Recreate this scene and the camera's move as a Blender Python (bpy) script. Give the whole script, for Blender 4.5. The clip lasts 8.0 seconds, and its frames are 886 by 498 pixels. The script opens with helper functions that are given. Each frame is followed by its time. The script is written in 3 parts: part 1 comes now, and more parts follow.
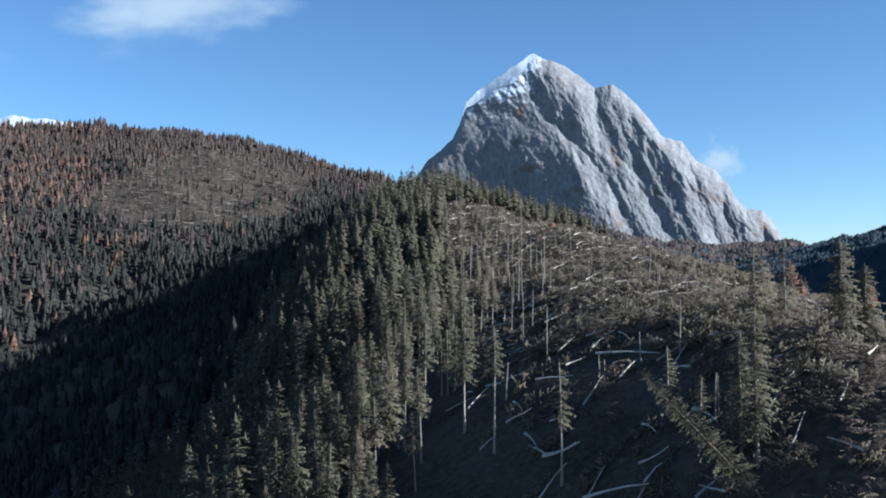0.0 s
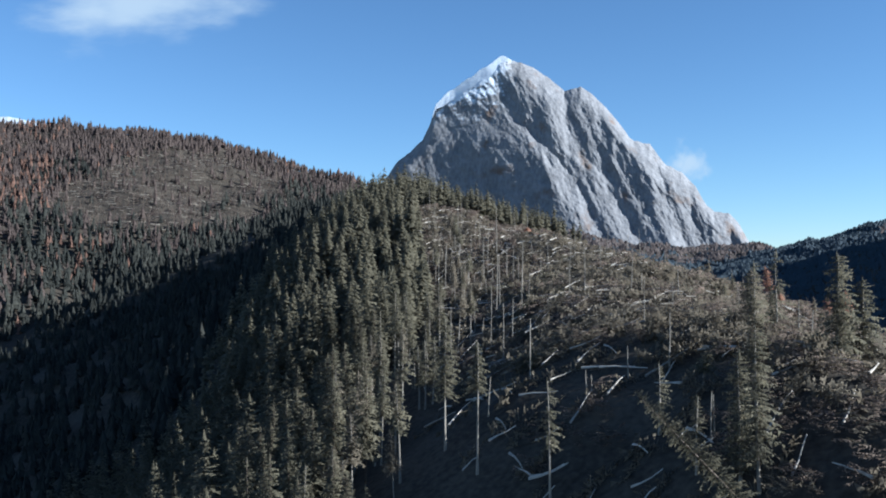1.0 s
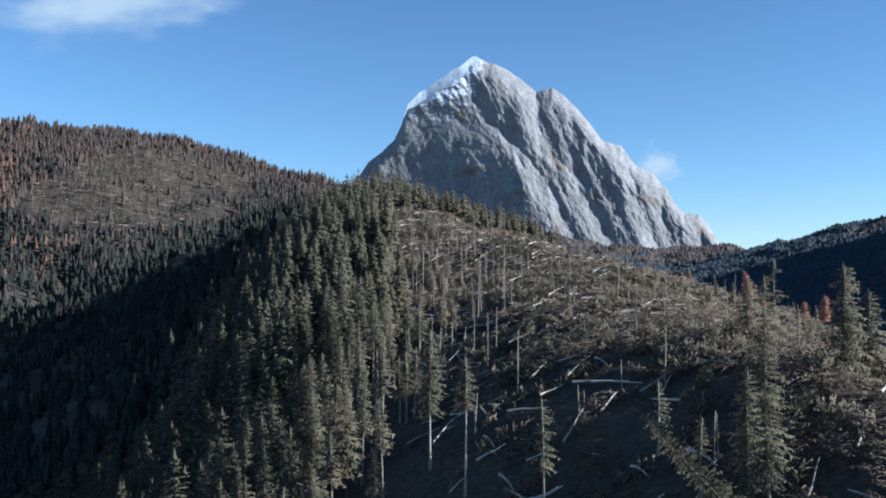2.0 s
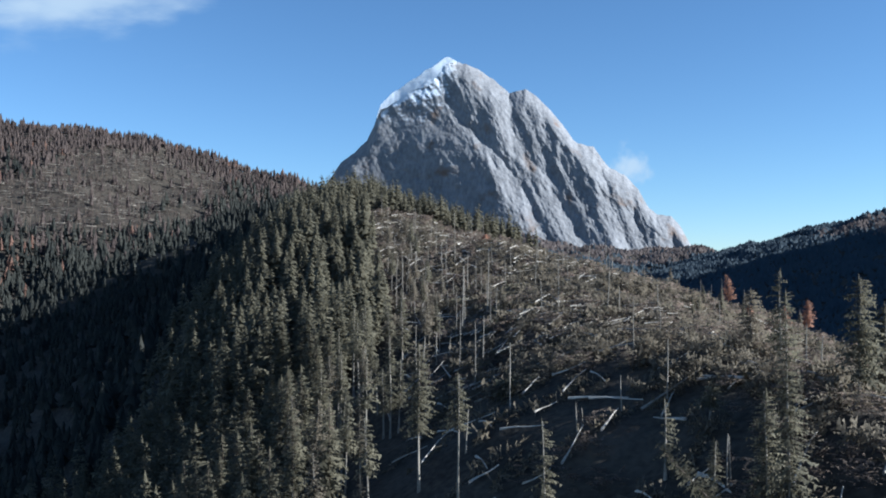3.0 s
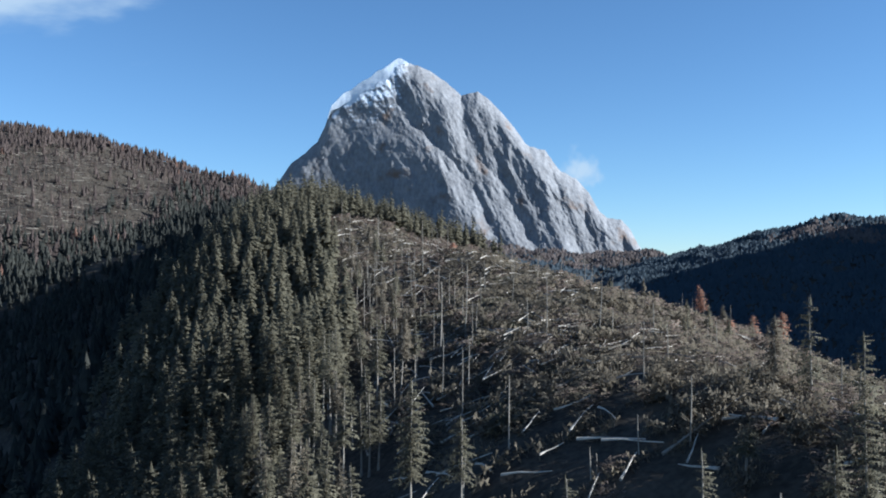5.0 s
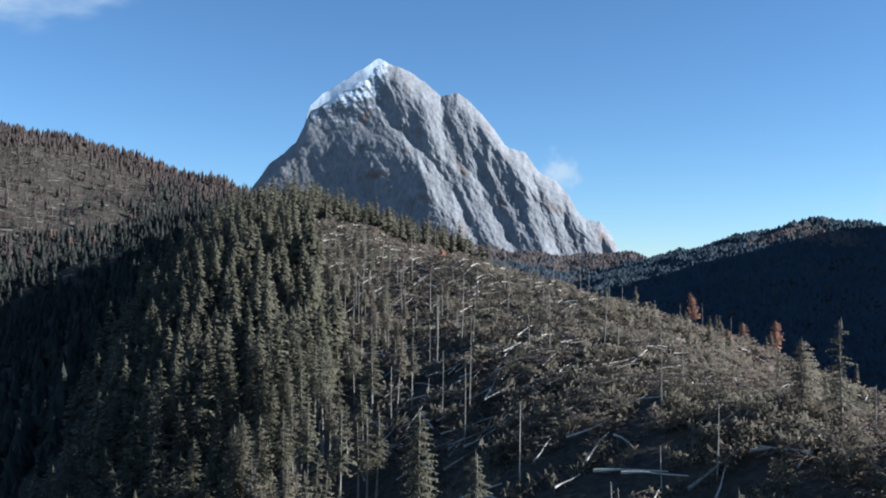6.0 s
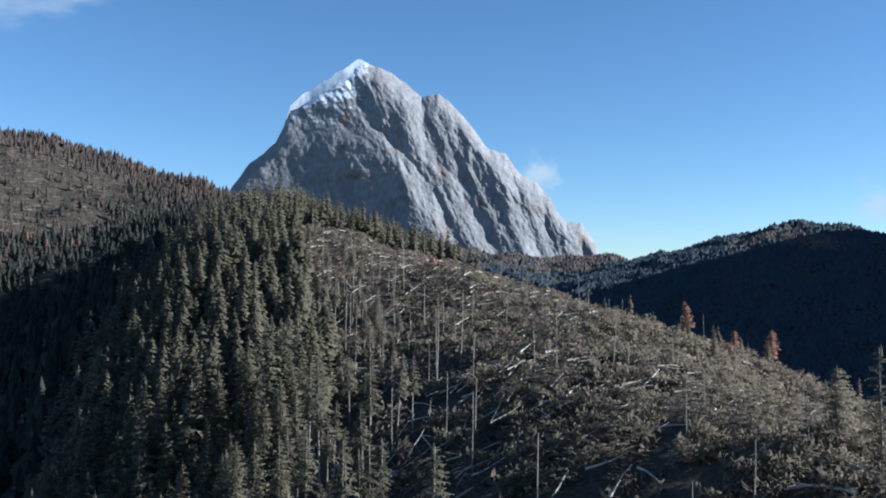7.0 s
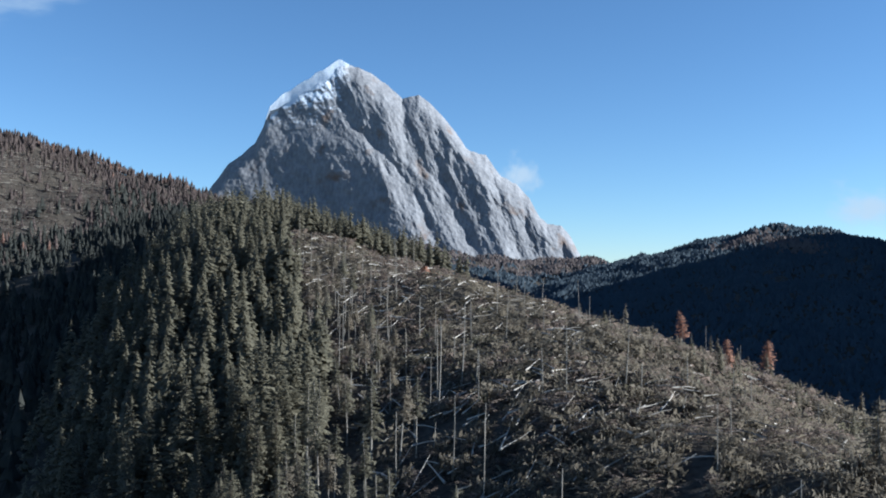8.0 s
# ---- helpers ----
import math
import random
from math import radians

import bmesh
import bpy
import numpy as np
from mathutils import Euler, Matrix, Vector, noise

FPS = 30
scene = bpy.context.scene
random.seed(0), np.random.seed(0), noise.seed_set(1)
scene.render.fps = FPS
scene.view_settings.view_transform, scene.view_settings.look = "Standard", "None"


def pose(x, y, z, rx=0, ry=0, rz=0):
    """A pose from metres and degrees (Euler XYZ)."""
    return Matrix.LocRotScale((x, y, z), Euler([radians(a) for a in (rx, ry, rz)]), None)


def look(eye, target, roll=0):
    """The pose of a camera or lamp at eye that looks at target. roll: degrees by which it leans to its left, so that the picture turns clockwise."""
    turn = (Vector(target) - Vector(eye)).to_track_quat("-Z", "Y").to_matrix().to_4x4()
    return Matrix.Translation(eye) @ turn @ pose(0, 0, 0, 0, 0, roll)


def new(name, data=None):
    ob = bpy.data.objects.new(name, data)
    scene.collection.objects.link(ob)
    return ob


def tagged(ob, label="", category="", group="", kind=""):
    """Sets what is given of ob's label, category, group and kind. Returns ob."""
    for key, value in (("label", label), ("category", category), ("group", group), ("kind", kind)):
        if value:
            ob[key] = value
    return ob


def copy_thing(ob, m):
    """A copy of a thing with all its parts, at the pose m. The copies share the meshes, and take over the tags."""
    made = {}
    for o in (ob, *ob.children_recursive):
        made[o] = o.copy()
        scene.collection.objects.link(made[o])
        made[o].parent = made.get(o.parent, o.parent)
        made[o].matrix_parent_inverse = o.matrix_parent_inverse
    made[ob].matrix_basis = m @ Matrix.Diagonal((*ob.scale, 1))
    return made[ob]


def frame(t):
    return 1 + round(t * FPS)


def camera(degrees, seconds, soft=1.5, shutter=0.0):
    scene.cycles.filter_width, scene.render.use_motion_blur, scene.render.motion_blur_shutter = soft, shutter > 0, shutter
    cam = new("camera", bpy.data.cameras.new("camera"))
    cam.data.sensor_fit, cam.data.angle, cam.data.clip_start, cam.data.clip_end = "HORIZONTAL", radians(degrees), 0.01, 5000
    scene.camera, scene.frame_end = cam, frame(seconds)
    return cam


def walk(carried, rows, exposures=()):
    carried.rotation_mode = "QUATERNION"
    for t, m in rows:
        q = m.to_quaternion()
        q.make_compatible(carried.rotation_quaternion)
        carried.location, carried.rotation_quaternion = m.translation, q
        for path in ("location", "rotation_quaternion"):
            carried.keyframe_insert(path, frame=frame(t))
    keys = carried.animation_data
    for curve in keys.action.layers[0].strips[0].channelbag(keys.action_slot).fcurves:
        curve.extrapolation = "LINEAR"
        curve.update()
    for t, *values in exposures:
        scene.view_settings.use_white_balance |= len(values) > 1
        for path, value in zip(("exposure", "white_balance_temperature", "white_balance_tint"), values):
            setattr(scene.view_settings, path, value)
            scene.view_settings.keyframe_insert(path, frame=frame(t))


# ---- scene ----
cam = camera(50.37, 8.0, soft=1.9)
PATH = [
    (0.0, pose(13.986, -35.216, 142.801, 91.546, 0.237, 7.113)),
    (0.5, pose(12.442, -31.676, 143.746, 91.617, 0.200, 6.312)),
    (1.0, pose(10.811, -27.468, 144.761, 91.616, 0.127, 5.216)),
    (1.5, pose(9.118, -23.447, 145.696, 91.616, 0.095, 4.278)),
    (3.0, pose(3.744, -9.296, 148.379, 91.659, 0.054, 1.740)),
    (3.5, pose(1.900, -4.814, 149.197, 91.679, 0.048, 0.831)),
    (4.0, pose(0.000, 0.000, 150.000, 91.719, 0.000, 0.000)),
    (4.5, pose(-1.953, 4.662, 151.023, 91.740, -0.017, -0.685)),
    (6.0, pose(-8.562, 19.391, 155.302, 91.805, -0.262, -2.706)),
    (6.5, pose(-10.788, 24.206, 156.872, 91.815, -0.278, -3.360)),
    (7.0, pose(-13.182, 29.434, 158.555, 91.854, -0.347, -3.985)),
    (7.5, pose(-15.566, 34.117, 160.302, 91.879, -0.386, -4.581)),
    (8.0, pose(-18.080, 39.134, 161.933, 91.915, -0.476, -5.280)),
]
walk(cam, PATH, [(0.0, 1.30, 5120, 3), (8.0, 1.23, 5120, 3)])

# ---------------------------------------------------------------- light
SUN_AZ, SUN_EL = 97.0, 22.3          # degrees clockwise from +y, and above the horizon
world = bpy.data.worlds.new("world")
scene.world = world
world.use_nodes = True
wn, wl = world.node_tree.nodes, world.node_tree.links
sky = wn.new("ShaderNodeTexSky")
sky.sky_type = "NISHITA"
sky.sun_disc = False
sky.sun_elevation, sky.sun_rotation = radians(SUN_EL), radians(SUN_AZ)
sky.altitude, sky.air_density, sky.dust_density, sky.ozone_density = 1800, 1.0, 0.0, 2.4
wl.new(sky.outputs[0], wn["Background"].inputs[0])
wn["Background"].inputs[1].default_value = 0.056
sun_way = Vector((math.sin(radians(SUN_AZ)) * math.cos(radians(SUN_EL)),
                  math.cos(radians(SUN_AZ)) * math.cos(radians(SUN_EL)), math.sin(radians(SUN_EL))))
sun = new("sun", bpy.data.lights.new("sun", "SUN"))
sun.data.energy, sun.data.angle, sun.data.color = 5.0, radians(0.5), (1.0, 0.92, 0.82)
sun.matrix_world = look(sun_way * 1000, (0, 0, 0))

# ---------------------------------------------------------------- materials


def mat(name, dark, light, scale=1.0, rough=0.9, bump=0.3, fine=6.0, vary=0.25, bump_scale=None, leaf=0.0):
    """A rough natural surface: two scales of noise between two colours, varied from thing to thing."""
    m = bpy.data.materials.new(name)
    m.use_nodes = True
    n, l = m.node_tree.nodes, m.node_tree.links
    b = n["Principled BSDF"]
    b.inputs["Roughness"].default_value = rough
    b.inputs["Specular IOR Level"].default_value = 0.2
    geo, info = n.new("ShaderNodeNewGeometry"), n.new("ShaderNodeObjectInfo")
    coarse, grain = n.new("ShaderNodeTexNoise"), n.new("ShaderNodeTexNoise")
    for node, s in ((coarse, scale), (grain, scale * fine)):
        l.new(geo.outputs["Position"], node.inputs["Vector"])
        node.inputs["Scale"].default_value = s
        node.inputs["Detail"].default_value = 4
    mix = n.new("ShaderNodeMath")
    mix.operation = "MULTIPLY_ADD"
    mix.inputs[1].default_value = 0.55
    l.new(grain.outputs[0], mix.inputs[0])
    half = n.new("ShaderNodeMath")
    half.operation = "MULTIPLY"
    half.inputs[1].default_value = 0.45
    l.new(coarse.outputs[0], half.inputs[0])
    l.new(half.outputs[0], mix.inputs[2])
    ramp = n.new("ShaderNodeValToRGB")
    ramp.color_ramp.elements[0].position, ramp.color_ramp.elements[1].position = 0.36, 0.64
    ramp.color_ramp.elements[0].color = (*dark, 1)
    ramp.color_ramp.elements[1].color = (*light, 1)
    l.new(mix.outputs[0], ramp.inputs[0])
    # from thing to thing and from piece to piece
    both = n.new("ShaderNodeMath")
    l.new(info.outputs["Random"], both.inputs[0])
    l.new(geo.outputs["Random Per Island"], both.inputs[1])
    span = n.new("ShaderNodeMapRange")
    span.inputs[2].default_value = 2.0
    span.inputs[3].default_value, span.inputs[4].default_value = 1 - vary, 1 + vary
    l.new(both.outputs[0], span.inputs[0])
    hsv = n.new("ShaderNodeHueSaturation")
    l.new(ramp.outputs[0], hsv.inputs["Color"])
    l.new(span.outputs[0], hsv.inputs["Value"])
    l.new(hsv.outputs[0], b.inputs["Base Color"])
    if bump:
        bp = n.new("ShaderNodeBump")
        bp.inputs["Strength"].default_value = bump
        bp.inputs["Distance"].default_value = bump_scale or 0.4 / (scale * fine)
        l.new(grain.outputs[0], bp.inputs["Height"])
        l.new(bp.outputs[0], b.inputs["Normal"])
    if leaf:
        # thin needles let part of the light through
        thin, blend = n.new("ShaderNodeBsdfTranslucent"), n.new("ShaderNodeMixShader")
        l.new(hsv.outputs[0], thin.inputs["Color"])
        blend.inputs[0].default_value = leaf
        l.new(b.outputs[0], blend.inputs[1])
        l.new(thin.outputs[0], blend.inputs[2])
        l.new(blend.outputs[0], n["Material Output"].inputs["Surface"])
    return m


M_GROUND = mat("forest_floor", (0.027, 0.022, 0.017), (0.086, 0.068, 0.050), 0.06, 0.95, 0.6, 12, 0.0)
M_SPRUCE = mat("spruce_needles", (0.082, 0.073, 0.049), (0.205, 0.177, 0.118), 0.25, 0.75, 0, 8, 0.15, leaf=0.5)
# darker copy of the spruce needles, with valley shade put into its colour
M_SPRUCE_FAR = mat("shade_dark_spruce", (0.036, 0.038, 0.034), (0.094, 0.090, 0.073), 0.02, 0.85, 0, 9, 0.35, leaf=0.5)
# distant haze over the ridge is put into this paler, bluish needle colour
M_RIDGE = mat("haze_blue_spruce", (0.078, 0.098, 0.115), (0.108, 0.130, 0.148), 0.008, 0.85, 0, 5, 0.06, leaf=0.5)
M_GREY_FOREST = mat("bare_larch_twigs", (0.080, 0.060, 0.053), (0.145, 0.108, 0.092), 0.02, 0.9, 0, 9, 0.18, leaf=0.5)
M_FOOT = mat("bare_larches_on_scree", (0.150, 0.118, 0.105), (0.245, 0.195, 0.172), 0.012, 0.9, 0, 6, 0.1, leaf=0.5)
M_LARCH = mat("autumn_larch", (0.29, 0.150, 0.100), (0.44, 0.245, 0.160), 0.2, 0.8, 0, 6, 0.3, leaf=0.5)
M_DRY = mat("dying_needles", (0.098, 0.081, 0.058), (0.238, 0.193, 0.138), 0.3, 0.85, 0, 8, 0.22, leaf=0.5)
M_RUST = mat("far_autumn_larch", (0.150, 0.088, 0.066), (0.260, 0.150, 0.106), 0.02, 0.85, 0, 9, 0.3, leaf=0.5)
M_BARK = mat("spruce_bark", (0.06, 0.045, 0.034), (0.17, 0.13, 0.10), 0.8, 0.95, 0.5, 9, 0.25)
M_PALE = mat("stripped_wood", (0.23, 0.195, 0.16), (0.52, 0.455, 0.375), 0.7, 0.8, 0.3, 9, 0.35)
M_GREYWOOD = mat("weathered_trunk", (0.15, 0.13, 0.105), (0.34, 0.29, 0.235), 0.6, 0.9, 0.4, 9, 0.3)
M_BRUSH = mat("brushwood", (0.110, 0.083, 0.065), (0.298, 0.224, 0.174), 0.15, 0.9, 0, 8, 0.25, leaf=0.5)

# ---------------------------------------------------------------- land form


def lattice(ix, iy, seed):
    h = np.sin(ix * 127.1 + iy * 311.7 + seed * 74.7) * 43758.5453
    return h - np.floor(h)


def fbm(x, y, size, seed, octaves=4):
    """Smooth noise between about -1 and 1, whose largest waves are size metres long."""
    x, y = np.asarray(x, float), np.asarray(y, float)
    total, amp, s = 0.0, 1.0, 1.0 / size
    for o in range(octaves):
        u, v = x * s + 17.3 * o, y * s - 9.1 * o
        iu, iv = np.floor(u), np.floor(v)
        a, b = u - iu, v - iv
        a, b = a * a * (3 - 2 * a), b * b * (3 - 2 * b)
        q = (lattice(iu, iv, seed + o) * (1 - a) * (1 - b) + lattice(iu + 1, iv, seed + o) * a * (1 - b)
             + lattice(iu, iv + 1, seed + o) * (1 - a) * b + lattice(iu + 1, iv + 1, seed + o) * a * b)
        total = total + amp * (2 * q - 1)
        amp, s = amp * 0.5, s * 2.03
    return total


def ridge(x, y, spine):
    """Height of a ridge. Its back runs along spine: rows of (x, y, z, slope on its left, slope on its right, roundness,
    and, where its left side falls off steeper farther down: how far from the back, and how much steeper)."""
    best = np.full(np.shape(x), -1e4)
    for (x0, y0, z0, l0, r0, c0, *k0), (x1, y1, z1, l1, r1, c1, *k1) in zip(spine, spine[1:]):
        dx, dy = x1 - x0, y1 - y0
        n2 = dx * dx + dy * dy
        t = np.clip(((x - x0) * dx + (y - y0) * dy) / n2, 0, 1)
        ex, ey = x - x0 - t * dx, y - y0 - t * dy
        soft = c0 + t * (c1 - c0)
        d = np.sqrt(ex * ex + ey * ey + soft * soft) - soft
        left = (dx * ey - dy * ex) > 0
        drop = np.where(left, l0 + t * (l1 - l0), r0 + t * (r1 - r0)) * d
        if k0 and k1:
            over = np.clip(np.sqrt(ex * ex + ey * ey) - (k0[0] + t * (k1[0] - k0[0])), 0, None)
            drop = drop + np.where(left, (k0[1] + t * (k1[1] - k0[1])) * (np.sqrt(over * over + 100) - 10), 0)
        best = np.maximum(best, z0 + t * (z1 - z0) - drop)
    return best


SPUR = [(150, -60, 84, .5, .35, 12), (92, 60, 110, .62, .35, 12), (66, 110, 126.5, .70, .35, 9), (54, 145, 131.6, .70, .36, 9, 70, .2), (45, 182, 133.4, .39, .40, 19, 34, .28), (42, 222, 134.5, .40, .40, 20, 42, .3),
        (38, 260, 137, .43, .42, 28, 64, .34), (34, 356, 148, .36, .42, 40, 105, .45), (10, 431, 162, .36, .42, 40, 98, .32), (-28, 530, 180, .36, .42, 35, 60, .27),
        (-62, 620, 190, .36, .42, 30, 30, .24), (-104, 720, 197, .36, .40, 30, 20, .16), (-165, 830, 205, .36, .38, 30, 20, .1), (-230, 1150, 215, .34, .36, 30, 180, .05)]
LEFT_HILL = [(-3200, 1150, 420, .3, .36, 40), (-1300, 1380, 395, .3, .36, 40), (-800, 1480, 388, .3, .36, 40), (-640, 1500, 384, .3, .37, 40),
             (-560, 1500, 368, .3, .37, 40), (-490, 1500, 345, .3, .37, 40), (-420, 1510, 320, .3, .36, 40), (-330, 1540, 306, .3, .36, 40),
             (-270, 1560, 268, .3, .36, 40), (-150, 1500, 220, .3, .36, 40)]
RIGHT_HILL = [(-300, 2520, 275, .4, .3, 30), (145, 2520, 254, .4, .3, 30), (263, 2520, 232, .4, .3, 30), (440, 2510, 213, .4, .3, 30),
              (578, 2490, 222, .45, .3, 30), (633, 2335, 197, .6, .3, 30), (755, 2250, 240, .75, .3, 30), (799, 2180, 243, .75, .3, 30),
              (834, 2100, 263, .75, .3, 30), (903, 2000, 284, .75, .3, 30), (958, 1950, 272, .75, .3, 30),
              # past x = 1077 an unseen massif, added to shade the ridge face
              (1077, 1900, 247, .7, .36, 30), (1260, 1800, 270, .8, .8, 30), (1520, 1620, 620, .85, .8, 40), (1900, 1350, 900, .8, .8, 60), (2300, 1150, 950, .8, .8, 60)]


def land(x, y):
    """Height of the ground."""
    x, y = np.asarray(x, float), np.asarray(y, float)
    hs = [ridge(x, y, SPUR), ridge(x, y, LEFT_HILL), ridge(x, y, RIGHT_HILL), 20 + 0 * x]
    k = 7.0
    top = np.maximum.reduce(hs)
    z = top + k * np.log(sum(np.exp(np.clip((h - top) / k, -40, 0)) for h in hs))
    far = np.clip(np.hypot(x, y) / 900, 0.0, 1.0)
    return z + fbm(x, y, 60, 3, 3) * (1.6 + 7 * far) + fbm(x, y, 11, 8, 2) * 0.5


# ---- end of land form


def softened(geometry, axis="up"):
    """Foliage whose light follows the round of the whole crown, as thousands of needles do, more than the single twig.
    axis: "up" for a crown round its upright stem, "canopy" for the closed roof of a far wood, "ball" for a heap of brush."""
    v, f = np.asarray(geometry[0], float), np.asarray(geometry[1], int)
    out = v.copy()
    if axis == "up":
        out[:, 2] = 0.45 * np.hypot(v[:, 0], v[:, 1]) + 0.25
    elif axis == "canopy":
        out[:, 2] = 2.2 * np.hypot(v[:, 0], v[:, 1]) + 2.0
    else:
        out[:, 2] = v[:, 2] - 0.4
    out /= np.linalg.norm(out, axis=1, keepdims=True) + 1e-6
    flat = np.cross(v[f[:, 1]] - v[f[:, 0]], v[f[:, 2]] - v[f[:, 0]])
    flat /= np.linalg.norm(flat, axis=1, keepdims=True) + 1e-9
    turned = (flat * out[f].mean(1)).sum(1) < 0
    f[turned] = f[turned][:, ::-1]
    flat[turned] *= -1
    # every face has its own corners
    return v[f].reshape(-1, 3), np.arange(3 * len(f)).reshape(-1, 3), (out[f] * 0.8 + flat[:, None, :] * 0.45).reshape(-1, 3)


def mesh_object(name, v, f, material, parent=None, smooth=False, normals=None):
    me = bpy.data.meshes.new(name)
    me.from_pydata(np.asarray(v).tolist(), [], np.asarray(f).tolist() if isinstance(f, np.ndarray) else f)
    me.materials.append(material)
    if normals is not None:
        me.polygons.foreach_set("use_smooth", [True] * len(me.polygons))
        me.update()
        me.normals_split_custom_set_from_vertices((normals / np.linalg.norm(normals, axis=1, keepdims=True)).tolist())
    if smooth:
        me.polygons.foreach_set("use_smooth", [True] * len(me.polygons))
    me.update()
    ob = new(name, me)
    ob.parent = parent
    return ob


def part(name, geometry, material, parent, label="", smooth=False):
    ob = mesh_object(name, geometry[0], geometry[1], material, parent, smooth, geometry[2] if len(geometry) > 2 else None)
    if label:
        ob["label"] = label
    return ob


def grid_faces(nu, nv):
    i, j = np.meshgrid(np.arange(nu - 1), np.arange(nv - 1), indexing="ij")
    a = (i * nv + j).ravel()
    return np.stack([a, a + nv, a + nv + 1, a + 1], 1)


# ---------------------------------------------------------------- the ground
gx = np.sinh(np.linspace(-1, 1, 210) * 5.2) / math.sinh(5.2) * 4700
gy = np.concatenate([-np.geomspace(1500, 60, 24), np.arange(-50, 640, 4.2), np.geomspace(650, 4800, 110)])
GX, GY = np.meshgrid(gx, gy, indexing="ij")
ground = mesh_object("ground", np.stack([GX, GY, land(GX, GY)], -1).reshape(-1, 3), grid_faces(len(gx), len(gy)), M_GROUND, smooth=True)
tagged(ground, "steep forest floor of brown needles and soil", "ground", kind="structure")

# ---------------------------------------------------------------- the rock peak
CREST = [(-640, 300), (-500, 489), (-457, 549), (-366, 627), (-340, 684), (-317, 756), (-287, 783), (-220, 835), (-156, 880), (-83, 921),
         (-23, 904), (28, 881), (92, 835), (137, 792), (195, 811), (259, 760), (310, 702), (361, 624), (380, 613), (431, 603), (487, 525),
         (537, 505), (587, 453), (625, 384), (650, 364), (700, 360), (736, 318), (761, 267), (800, 200)]
# edges of the buttresses: upper and lower end (x, z), how far they stand out, slopes of their left and right faces, bow
EDGES = [(-62, 735, 165, 340, 118, 0.52, 0.62, 12), (-60, 905, 20, 690, 60, 0.40, 0.75, 0), (-5, 900, 339, 285, 100, 0.40, 0.85, -22),
         (215, 800, 496, 272, 104, 0.25, 0.90, 32), (420, 612, 556, 262, 84, 0.32, 0.95, 22), (555, 500, 645, 277, 66, 0.36, 0.95, 18),
         (690, 368, 745, 270, 44, 0.45, 0.8, 0), (345, 470, 430, 285, 74, 0.7, 0.6, 0), (150, 560, 262, 320, 74, 0.8, 0.7, 0),
         (470, 440, 522, 268, 70, 0.7, 0.7, 0), (255, 640, 392, 300, 78, 0.55, 0.5, -14)]


def crest(x):
    return np.interp(x, [p[0] for p in CREST], [p[1] for p in CREST]) + fbm(x, 0 * x, 45, 31, 4) * 5


def rock_face(x, z):
    """Depth (y) of the rock face at a place across and a height."""
    out = np.full(np.shape(x), -900.0)
    for xt, zt, xb, zb, stand, sl, sr, bow in EDGES:
        down = (zt - z) / (zt - zb)
        edge = xt + down * (xb - xt) + bow * np.sin(np.clip(down, 0, 1) * math.pi) + fbm(z, 0 * z + xt, 120, 41, 5) * 15
        rise = np.clip((zt + 90 - z) / 260, 0.05, 1)
        reach = stand * rise * rise * (3 - 2 * rise)
        d = np.abs(x - edge)
        d = np.sqrt(d * d + 90) - 9.5
        out = np.maximum(out, reach - d * np.where(x < edge, sl, sr * np.clip(1.35 - 0.55 * down, 0.7, 1.6)))
    lean = (z - 250) * 0.42 + np.clip((z - crest(x) + 60) / 60, 0, 1) ** 2 * 45
    slant = x - (900 - z) * 0.42
    calm = np.clip((x - (-95 + (790 - z) * 0.57) + 130) / 170, 0.4, 1)      # the shoulder on the shaded side is smoother
    rough = (fbm(slant, z * 0.5, 110, 51, 4) * 7 + np.abs(fbm(slant, z * 0.35, 60, 61, 4)) * 7 + fbm(slant, z * 0.6, 22, 66, 3) * 2.4) * calm \
        + fbm(x, z * 1.5, 60, 77, 4) * 3 * (1.3 - calm) + fbm(x, z * 1.4, 10, 71, 2) * 0.8
    return 3330 - out * 0.50 + lean + rough


